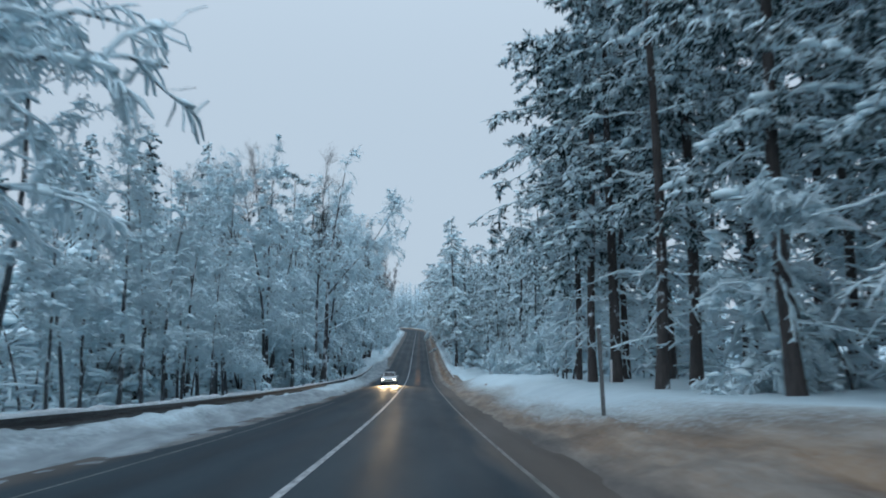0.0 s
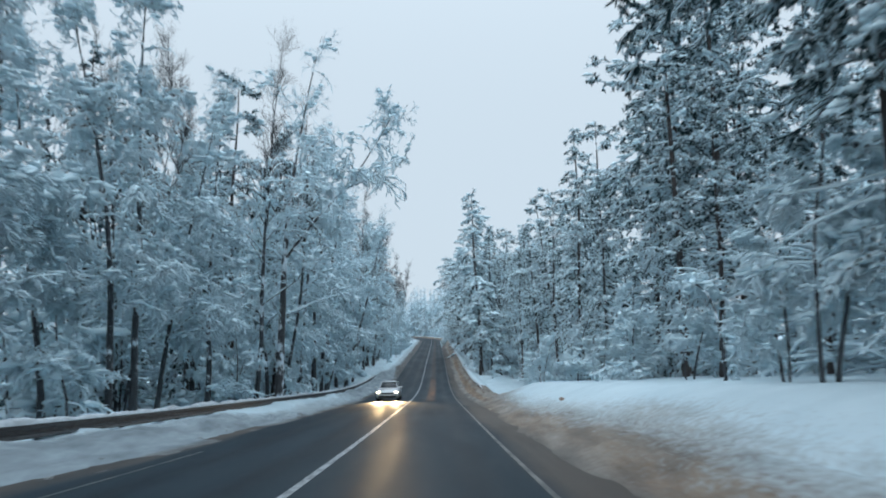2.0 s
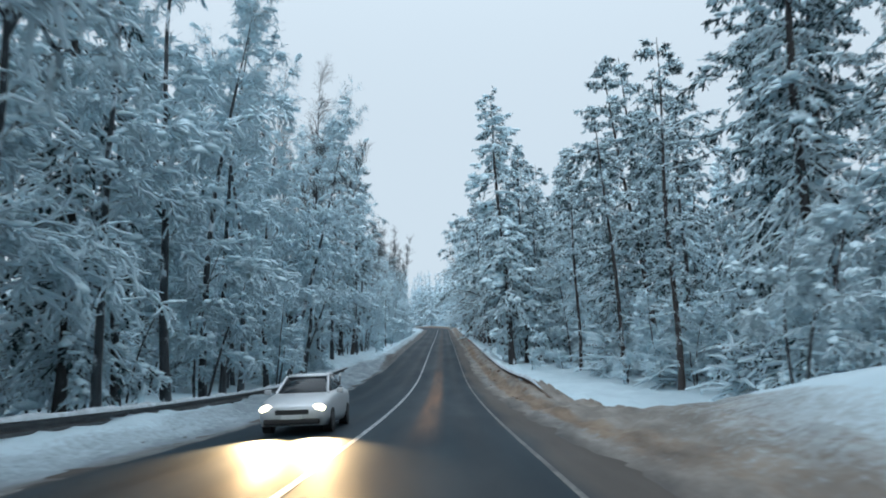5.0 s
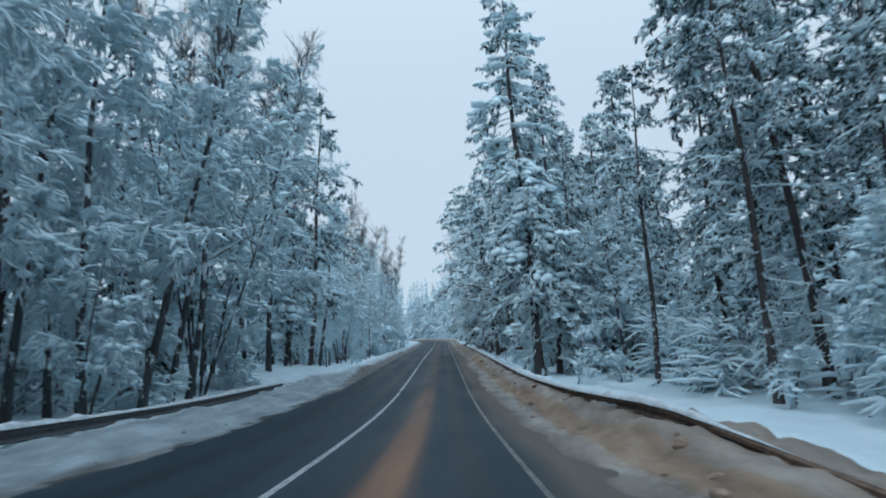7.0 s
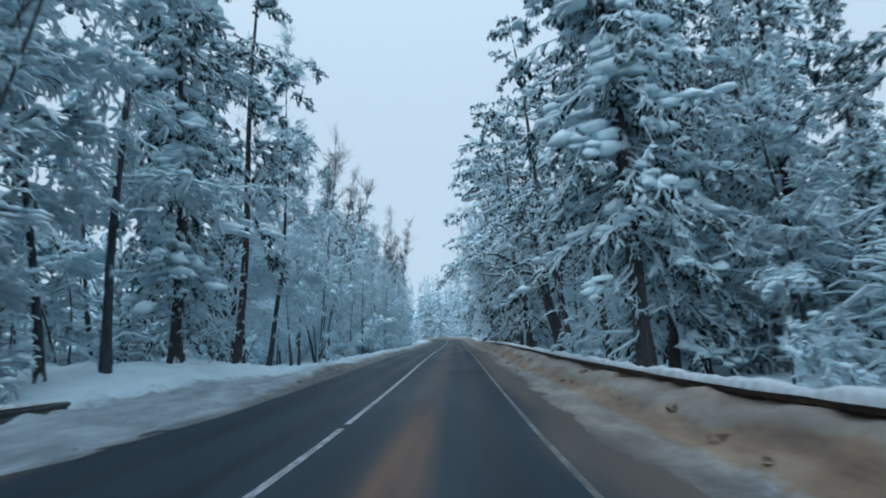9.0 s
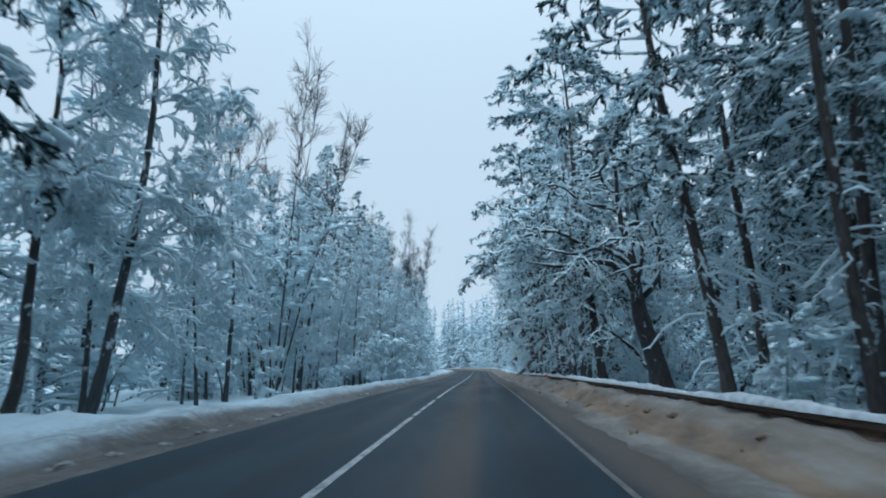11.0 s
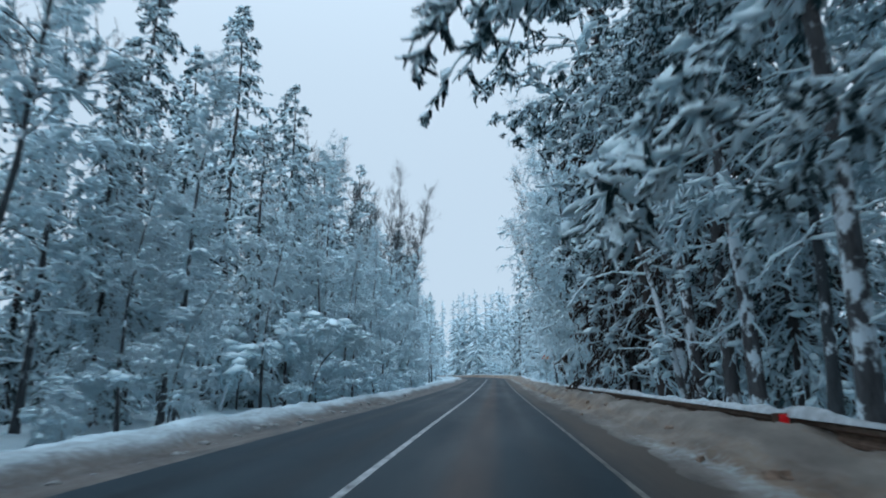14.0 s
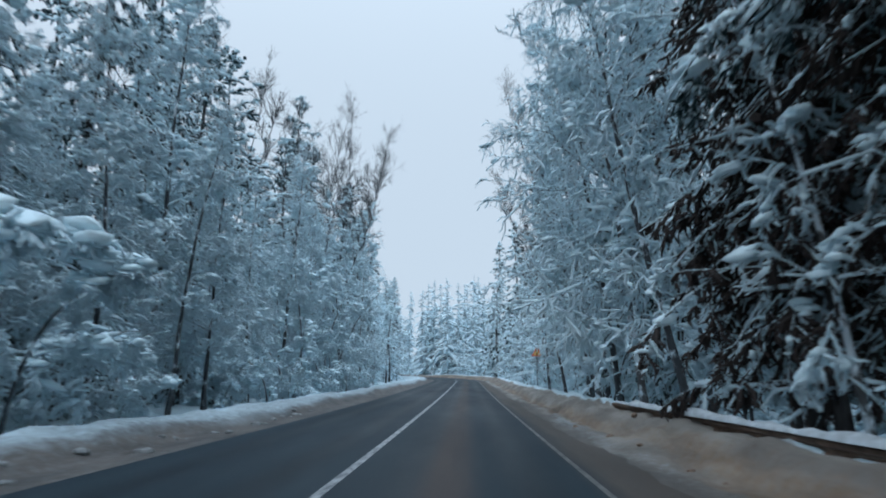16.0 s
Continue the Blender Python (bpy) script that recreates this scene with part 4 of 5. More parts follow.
# landmark trees: kind, variant, x, y, size, turn, lean, towards
LANDMARKS = [
    # left of the road, first stretch
    ("overhang", 0, -8.2, 12.6, 1.0, 30, 8, 0), ("overhang", 1, -11.8, 147.0, 0.95, 200, 6, 0), ("bare", 3, -10.8, 19.5, 0.72, 60, 8, 0), ("bare", 1, -11.6, 26.0, 0.55, 0, 0, 0), ("bare", 0, -11.9, 42.3, 0.78, 30, 0, 0), ("bare", 1, -12.0, 45.4, 0.8, 80, 0, 0), ("bare", 3, -10.2, 53.3, 0.85, 140, 0, 0),
    ("bare", 0, -11.1, 57.7, 0.85, 200, 2, 0), ("fan", 0, -13.9, 60.0, 0.95, 10, 0, 0), ("forked", 0, -7.9, 68.3, 1.0, 0, 0, 0), ("pine", 1, -12.0, 71.5, 0.95, 0, 0, 0),
    ("spruce_far", 2, -28.2, 93.5, 1.22, 0, 0, 0), ("spruce_far", 1, -22.0, 80.0, 1.1, 0, 0, 0), ("bare", 1, -9.8, 84.0, 1.05, 50, 2, 0), ("bare", 3, -9.4, 93.0, 1.0, 250, 2, 0),
    ("bare", 3, -10.4, 102.0, 1.0, 50, 0, 0), ("tall", 0, -8.9, 113.0, 1.05, 30, 10, 0), ("bare", 1, -9.2, 109.0, 1.1, 100, 7, 0), ("bare", 0, -13.5, 110.5, 1.1, 70, 0, 0), ("bare", 1, -10.4, 114.6, 1.15, 170, 3, 0), ("pine", 0, -17.8, 113.4, 1.1, 0, 0, 0),
    ("tall", 0, -8.6, 65.6, 0.98, 0, 7, 0), ("tall", 1, -12.6, 66.5, 1.0, 200, 2, 0), ("tall", 0, -9.4, 76.5, 0.95, 130, 5, 0),
    ("bare", 2, -12.9, 126.0, 1.1, 40, 0, 0), ("fan", 1, -10.8, 119.5, 1.15, 140, 2, 0), ("spruce", 2, -12.4, 141.0, 0.95, 0, 0, 0), ("bare", 1, -9.9, 125.1, 0.95, 0, 0, 0), ("giant", 1, -9.0, 132.2, 0.82, 10, 0, 0), ("pine", 1, -8.6, 138.5, 0.95, 40, 3, 0), ("bare", 3, -9.0, 127.0, 0.95, 200, 3, 0),
    # left, second stretch
    ("fan", 0, -11.0, 169.2, 1.12, 25, 0, 0), ("tall", 1, -11.8, 178.5, 0.85, 0, 3, 0), ("bare", 2, -13.0, 182.5, 0.8, 200, 3, 0), ("bare", 0, -13.6, 173.0, 0.85, 0, 0, 0), ("spruce", 1, -17.0, 207.5, 1.2, 0, 0, 0), ("spruce", 2, -13.4, 210.0, 0.88, 140, 0, 0), ("spruce", 2, -19.2, 225.7, 1.1, 60, 0, 0),
    ("fan", 1, -14.0, 247.0, 1.4, 40, 0, 0), ("tall", 0, -13.6, 257.0, 1.3, 170, 0, 0), ("tall", 1, -11.4, 253.0, 1.2, 70, 0, 0), ("bare", 1, -12.2, 235.0, 0.95, 0, 8, 0), ("spruce", 2, -17.3, 255.0, 1.16, 0, 0, 0), ("fan", 0, -19.6, 238.0, 1.5, 10, 0, 0), ("fan", 1, -16.0, 262.0, 1.4, 100, 0, 0),
    ("spruce", 0, -14.0, 190.0, 0.95, 0, 0, 0), ("spruce", 1, -12.6, 201.5, 0.72, 90, 0, 0), ("spruce", 0, -12.0, 184.5, 0.62, 50, 0, 0), ("bare", 3, -9.6, 147.5, 0.95, 90, 8, 0), ("bare", 0, -12.5, 152.0, 0.8, 10, 4, 0), ("arched", 0, -12.6, 197.0, 1.6, 0, 0, 0),
    # right, first stretch
    ("wide", 1, 11.5, 33.2, 0.98, 40, 0, 0), ("pine", 1, 10.4, 33.6, 1.0, 100, 0, 0), ("pine", 0, 13.2, 37.1, 1.0, 180, 0, 0), ("pine", 1, 10.4, 24.0, 1.0, 10, 0, 0),
    ("pine", 0, 15.2, 61.6, 1.05, 20, 0, 0), ("pine", 2, 17.6, 61.8, 1.08, 250, 0, 0), ("bare", 1, 17.2, 69.6, 0.72, 0, 0, 0), ("pine", 1, 18.0, 74.5, 0.9, 70, 0, 0), ("pine", 2, 19.5, 72.0, 1.1, 100, 0, 0), ("spruce", 2, 14.6, 83.2, 0.86, 40, 0, 0), ("pine", 2, 16.8, 86.0, 1.0, 0, 0, 0), ("spruce", 0, 17.5, 91.0, 0.95, 0, 0, 0),
    ("pine", 1, 17.8, 110.5, 1.0, 30, 7, 180), ("pine", 2, 19.3, 113.4, 1.0, 80, 5, 180),
    ("pine", 0, 21.2, 114.6, 1.1, 200, 3, 180), ("giant", 0, 8.8, 129.2, 1.0, 0, 2.5, 180), ("spruce", 1, 10.6, 132.0, 0.95, 90, 0, 0), ("pine", 0, 12.1, 132.6, 0.8, 70, 0, 0),
    ("spruce", 0, 16.4, 133.6, 1.08, 0, 0, 0), ("bare", 0, 14.9, 130.0, 0.8, 0, 0, 0), ("pine", 1, 13.8, 120.0, 0.74, 0, 0, 0), ("pine", 1, 14.6, 108.5, 0.82, 60, 3, 180),
    # right, second stretch
    ("pine", 2, 9.8, 150.4, 0.95, 10, 7, 180), ("pine", 2, 15.4, 152.5, 1.0, 40, 0, 0), ("spruce", 1, 18.2, 149.0, 1.0, 10, 0, 0), ("pine", 0, 19.0, 156.5, 1.0, 70, 0, 0), ("spruce", 2, 16.5, 160.0, 0.95, 70, 0, 0), ("oak", 0, 11.4, 164.4, 1.0, 0, 0, 0),
    ("pine", 0, 13.4, 175.0, 0.95, 0, 0, 0), ("wide", 0, 9.4, 170.6, 1.0, 200, 6, 212), ("dark", 1, 9.6, 201.4, 1.0, 300, 2, 180), ("birch", 0, 8.9, 188.0, 1.0, 0, 13, 168), ("birch", 1, 8.5, 197.2, 1.0, 140, 9, 175), ("patchy", 0, 9.2, 208.5, 1.15, 300, 9, 180), ("patchy", 1, 8.9, 213.5, 1.15, 40, 9, 180), ("patchy", 0, 9.2, 219.0, 1.2, 130, 10, 180), ("patchy", 1, 9.2, 224.5, 1.2, 70, 9, 180), ("spruce", 0, 11.0, 214.6, 1.1, 250, 3, 180), ("patchy", 0, 10.6, 211.0, 1.2, 200, 4, 180), ("bare", 2, 11.2, 232.0, 1.15, 0, 5, 180), ("bare", 0, 11.6, 241.5, 1.2, 200, 5, 180), ("bole", 0, 9.0, 176.2, 1.0, 0, 2, 180), ("bole", 1, 9.2, 182.4, 0.95, 60, 3, 180), ("bole", 0, 9.4, 184.8, 0.9, 130, 0, 0), ("bole", 1, 9.1, 187.0, 0.95, 200, 4, 180), ("bole", 0, 9.6, 191.0, 0.95, 250, 2, 180), ("bole", 1, 10.4, 198.0, 0.9, 20, 0, 0), ("spruce", 0, 11.0, 183.6, 0.85, 200, 0, 0), ("dark", 0, 11.6, 187.5, 1.0, 70, 0, 0), ("wide", 1, 9.4, 193.6, 1.0, 300, 8, 180),
    ("tall", 0, 9.6, 228.5, 0.95, 20, 8, 180), ("tall", 1, 10.4, 246.0, 0.9, 200, 7, 180), ("tall", 0, 10.0, 254.5, 0.9, 110, 7, 180), ("tall", 1, 10.4, 262.0, 0.95, 10, 6, 180),
    ("dark", 0, 10.6, 197.0, 1.0, 0, 0, 0), ("dark", 1, 11.6, 192.0, 1.0, 50, 0, 0), ("dark", 0, 10.0, 203.0, 0.95, 120, 0, 0), ("dark", 1, 12.6, 202.0, 0.95, 10, 0, 0),
    ("dark", 0, 9.2, 199.4, 0.9, 250, 0, 0), ("bare", 1, 10.6, 217.5, 0.85, 0, 0, 0), ("bare", 0, 10.8, 226.0, 0.9, 0, 4, 180), ("bare", 3, 11.0, 236.0, 0.9, 0, 4, 180),
]
for kind, i, x, y, size, turn, tip, tip_to in LANDMARKS:
    plant(kind, i, x, y, size, turn, tip, tip_to)

PLANTED += [(-11.4 + 0.9 * k + 0.5 * j, 196.0 - 1.5 * j) for k in range(4) for j in range(7)]      # an open view of the arched sapling
PLANTED += [(8.6 + k, 158.0 + 1.2 * j) for k in range(4) for j in range(5)]      # and of the oak
PLANTED += [(-8.2 - 0.45 * k, 161.0 + 1.5 * k) for k in range(5)]      # and of the many-stemmed tree
PLANTED += [(9.4, y) for y in range(226, 254, 2)]      # the sign stands clear of saplings
rng = np.random.default_rng(7)


def free(x, y, gap):
    return all((x - a) ** 2 + (y - b) ** 2 > gap * gap for a, b in PLANTED)


def fill(count, x0, x1, y0, y1, gap, mixing, side, small=0.8, large=1.15):
    kinds, weights = zip(*mixing)
    w = np.array(weights, float) / sum(weights)
    tries = made = 0
    while made < count and tries < count * 14:
        tries += 1
        x, y = side * rng.uniform(x0, x1), rng.uniform(y0, y1)
        if not free(x, y, gap):
            continue
        made += 1
        kind = kinds[rng.choice(len(kinds), p=w)]
        plant(kind, int(rng.integers(0, 12)), x + float(bend(y)), y, float(rng.uniform(small, large)), float(rng.uniform(0, 360)), float(rng.uniform(0, 3)), float(rng.uniform(0, 360)))


# front rows
fill(12, 9.0, 13.0, 18, 40, 2.2, [("bare", 1)], -1, 0.42, 0.6)
fill(6, 8.8, 13.0, 48, 66, 2.6, [("bare", 1)], -1, 0.75, 0.95)
fill(8, 8.8, 13.0, 74, 120, 2.6, [("bare", 6), ("spruce", 0.8)], -1, 0.95, 1.2)
fill(14, 8.2, 13.0, 14, 124, 1.6, [("bush", 1)], -1)
fill(8, 10.0, 15.0, 150, 196, 2.4, [("bare", 1)], -1, 0.5, 0.7)
fill(12, 9.5, 15.0, 205, 262, 2.6, [("bare", 4), ("spruce", 2)], -1, 0.75, 1.0)
fill(26, 8.3, 13.5, 140, 262, 1.5, [("bush", 1)], -1, 0.6, 1.1)
fill(24, 8.8, 13.0, 172, 262, 1.7, [("bare", 1)], -1, 0.42, 0.62)
fill(12, 7.4, 8.8, 152, 250, 1.6, [("bush", 1)], -1, 0.35, 0.55)
fill(7, 10.5, 15.0, 6, 40, 2.6, [("pine", 1)], 1, 0.9, 1.05)
fill(4, 14.4, 17.0, 50, 92, 3.0, [("pine", 3), ("spruce", 3)], 1, 0.60, 0.74)
fill(12, 9.6, 16.0, 10, 88, 1.8, [("bush", 1)], 1, 0.6, 1.0)
fill(12, 9.6, 14.0, 138, 262, 2.6, [("pine", 3), ("spruce", 2), ("bare", 3)], 1, 0.8, 1.0)
fill(20, 8.9, 13.5, 118, 262, 1.7, [("bush", 1)], 1, 0.5, 1.0)
# behind them
fill(14, 14, 23, 34, 76, 2.4, [("bare_far", 6), ("spruce_far", 3)], -1, 0.62, 0.82)
fill(15, 14, 23, 76, 145, 2.8, [("bare_far", 6), ("spruce_far", 3), ("pine_far", 1)], -1, 0.9, 1.15)
fill(12, 14, 24, 150, 200, 2.6, [("bare_far", 5), ("spruce_far", 3)], -1, 0.55, 0.72)
fill(22, 14, 24, 200, 265, 2.6, [("bare_far", 3), ("spruce_far", 5), ("pine_far", 2)], -1, 0.85, 1.1)
fill(40, 12.5, 18, 12, 262, 1.7, [("bush_far", 1)], -1, 0.8, 1.4)
fill(20, 15, 24, 10, 80, 2.4, [("bare", 3), ("pine", 5)], 1, 0.9, 1.05)
fill(52, 15, 24, 80, 265, 2.2, [("bare", 4), ("spruce", 3), ("pine", 3)], 1, 0.65, 0.85)
fill(20, 12.5, 18, 8, 262, 1.7, [("bush", 1)], 1, 0.7, 1.2)
fill(26, 24, 40, 40, 145, 3.0, [("spruce_far", 5), ("bare_far", 4)], -1, 0.75, 0.95)
fill(20, 24, 40, 150, 300, 3.0, [("spruce_far", 5), ("bare_far", 4)], -1, 0.6, 0.85)
fill(46, 24, 40, 25, 300, 3.0, [("spruce_far", 5), ("bare_far", 3), ("pine_far", 3)], 1, 0.75, 0.95)
# the bend far ahead
fill(44, 8.6, 30, 258, 345, 2.4, [("spruce_far", 5), ("bare_far", 5), ("bush_far", 3)], 1, 0.95, 1.3)
fill(40, 10.0, 26, 258, 345, 2.4, [("spruce_far", 2), ("bare_far", 7), ("bush_far", 3)], -1, 0.8, 1.1)
plant("pine", 2, 14.8, 98.0, 0.78, 40)


def far_woods(name, label, seed, count, x0, x1, y0, y1, low, high, reach, scrub=False):
    """Woods or scrub farther back, where no tree can be told from the next."""
    r = np.random.default_rng(seed)
    sets = []
    while len(sets) < 2 * count:
        x, y = r.uniform(x0, x1), r.uniform(y0, y1)
        if abs(x - float(bend(y))) < 9:
            continue
        z, h = float(ground_z(x, y)), r.uniform(low, high)
        base = np.array([x, y, z])
        stem = (base + np.array([[0, 0, -0.3], [0.1, 0, h * 0.5], [0, 0, h]]))[None]
        sets.append(strips(stem, np.array([[0.2, 0.14, 0.03]]) * h / 15, np.ones(1), np.ones(1), np.zeros(1, int), 3))
        n = 60 if not scrub else 44
        u = r.uniform(0.05, 1, n)
        a = r.uniform(0, 6.283, n)
        ln = (reach * ((1 - u) ** 0.6 if not scrub else 1.1 - 0.5 * u) + 0.35) * r.uniform(0.5, 1.2, n)
        p = base + np.stack([0 * u, 0 * u, u * h], 1)
        P = grow(r, p, np.stack([np.cos(a), np.sin(a), (-0.25 + 0.5 * u) if not scrub else 0.2 + 0.6 * u], 1), ln, 3, np.array([[0, 0, -0.6]]), 0.2)
        wide = (0.14 + 0.07 * ln) if not scrub else 0.05 + 0.03 * ln
        sets.append(strips(P, wide[:, None] * np.array([0.7, 1.0, 0.4]), np.full(n, 1.0), np.full(n, 0.8), (r.random(n) < (0.75 if not scrub else 0.92)).astype(int), 3))
    v, f, i = joined(*sets)
    ob = new(name, mesh_from(name, v, f, [TWIG, SNOW_TWIG if scrub else SNOWY_SPRUCE], i))
    return tagged(ob, label, "woods", kind="stuff")


L_WOODS = "dense snow-covered woods deep behind the roadside trees"
L_SCRUB = "snow-covered undergrowth between the trees"
far_woods("far_woods", L_WOODS, 21, 90, -90, -40, -30, 350, 11, 19, 3.0)
far_woods("far_woods", L_WOODS, 22, 90, 40, 90, -30, 350, 11, 19, 3.0)
far_woods("far_woods", L_WOODS, 23, 60, -40, -11, -60, 4, 11, 18, 3.0)
far_woods("far_woods", L_WOODS, 24, 60, 11, 40, -60, 2, 11, 18, 3.0)
far_woods("far_woods", L_WOODS, 25, 330, -80, 34, 338, 440, 17, 26, 4.2)
far_woods("undergrowth", L_SCRUB, 26, 330, -27, -14, 10, 290, 2.5, 7.5, 1.7, True)
far_woods("undergrowth", L_SCRUB, 27, 330, 14, 27, 6, 290, 2.5, 7.5, 1.7, True)
far_woods("undergrowth", L_SCRUB, 28, 260, -34, 32, 262, 352, 4.0, 12, 2.6, True)


# ======================= guard rails =======================
def guard_rail(label, x, y0, y1, top, m_rail, snow_cap):
    rail = thing("guard_rail", label, "guard rail")
    prof = [(-0.02, 0.0), (0.06, -0.03), (0.06, -0.09), (-0.01, -0.13), (-0.01, -0.18), (0.06, -0.22), (0.06, -0.28), (-0.02, -0.31)]
    side = -1 if x > 0 else 1
    ys = np.linspace(y0, y1, int((y1 - y0) / 2) + 1)
    dip = np.where(ys > y1 - 5, (ys - y1 + 5) * 0.022, 0) if x < 0 else np.where(ys < y0 + 9, (y0 + 9 - ys) * 0.078, 0)
    zt = road_z(ys) + top - dip + 0.03 * (fbm(ys * 0.2, ys * 0, 81) - 0.5)
    V = np.stack([np.stack([np.full(len(ys), x + side * px) + bend(ys), ys, zt + pz], 1) for px, pz in prof + [(px - 0.012, pz) for px, pz in prof[::-1]]], 1)
    k = V.shape[1]
    ids = np.arange(len(ys) * k).reshape(len(ys), k)
    a, b = ids[:-1], ids[1:]
    F = np.stack([a, b, np.roll(b, -1, 1), np.roll(a, -1, 1)], -1).reshape(-1, 4)
    part_mesh("beam", mesh_from("beam", V.reshape(-1, 3), F, [m_rail], smooth=False), rail)
    for y in np.arange(y0 + (1 if x < 0 else 5), y1, 4.0):
        bm = bmesh.new()
        z = float(np.interp(y, ys, zt))
        box_bm(bm, x - side * 0.14, x - side * 0.02, y - 0.05, y + 0.05, z - 1.1, z - 0.04, 0.01)
        part("post", bm, m_rail, rail)
    # a ridge of snow lying along the beam, its shade and dirt painted in
    yc = np.arange(y0, y1, 0.4)
    n = np.clip(1.6 * fbm(yc * 1.3, yc * 0, 91) - 0.3, 0.02, 1)
    zc = np.interp(yc, ys, zt)
    ends = np.clip(np.minimum((yc - y0 - (4 if x > 0 else 0)) / 2, y1 - yc) / 3.0, 0.03, 1)
    w, h = (0.09 + 0.07 * n) * ends, snow_cap * (0.4 + 1.1 * n) * ends
    cs = [(-1, -0.02), (-0.8, 0.6), (0, 1.0), (0.8, 0.6), (1, -0.02)]
    V = np.stack([np.stack([x + px * w + bend(yc), yc, zc + pz * h], 1) for px, pz in cs], 1)
    ids = np.arange(len(yc) * 5).reshape(-1, 5)
    a, b = ids[:-1], ids[1:]
    F = np.stack([a[:, :-1], a[:, 1:], b[:, 1:], b[:, :-1]], -1).reshape(-1, 4)
    part_mesh("snow_ridge", mesh_from("snow_ridge", V.reshape(-1, 3), F, [SHADED_DIRTY_SNOW]), rail, "ridge of snow lying on the beam")
    return rail


guard_rail("galvanised steel guard rail topped with snow", -6.7, -20, 121.0, 0.75, STEEL, 0.11)
guard_rail("rust-stained guard rail half buried in a snow bank", 6.35, 87, 207.5, 0.72, RUST, 0.12)


# ======================= oncoming car =======================
RED_GLOW = mat("red_reflector", plain((0.85, 0.015, 0.02), 0.25, 0.0, 0.1))
WHITE_ENAMEL = mat("white_enamel", plain((0.70, 0.71, 0.72), 0.35, 0.0, 0.08))
SIGN_YELLOW = mat("retroreflective_yellow", plain((1.0, 0.62, 0.18), 0.35, 0.0, 0.05))
SIGN_RED = mat("retroreflective_red", plain((0.80, 0.09, 0.03), 0.35, 0.0, 0.08))
SIGN_BLACK = mat("sign_black", plain((0.02, 0.02, 0.02), 0.5, 0.0, 0.2))
CAR_PAINT = mat("silver_car_paint", plain((0.62, 0.64, 0.66), 0.3, 0.3, 0.06, 2.0))
CAR_GLASS = mat("dark_car_glass", plain((0.02, 0.025, 0.03), 0.06, 0.0, 0.1))
TYRE = mat("tyre_rubber", plain((0.018, 0.018, 0.019), 0.85, 0.0, 0.3))
PLASTIC = mat("black_plastic", plain((0.02, 0.02, 0.022), 0.5, 0.0, 0.2))
LAMP_ON = mat("lit_headlamp", glow((1.0, 0.80, 0.50), 14.0))


def loft(sections, material, name, parent, label="", smooth=True):
    """A closed skin through rings of equal point counts."""
    V = np.concatenate([np.asarray(r, float) for r in sections])
    n, k = len(sections), len(sections[0])
    ids = np.arange(n * k).reshape(n, k)
    a, b = ids[:-1], ids[1:]
    F = [tuple(q) for q in np.stack([a, np.roll(a, -1, 1), np.roll(b, -1, 1), b], -1).reshape(-1, 4)]
    me = bpy.data.meshes.new(name)
    me.from_pydata(V.tolist(), [], [tuple(int(v) for v in q) for q in F] + [tuple(int(v) for v in ids[0][::-1]), tuple(int(v) for v in ids[-1])])
    me.materials.append(material)
    me.polygons.foreach_set("use_smooth", np.full(len(me.polygons), smooth))
    me.update()
    return part_mesh(name, me, parent, label)


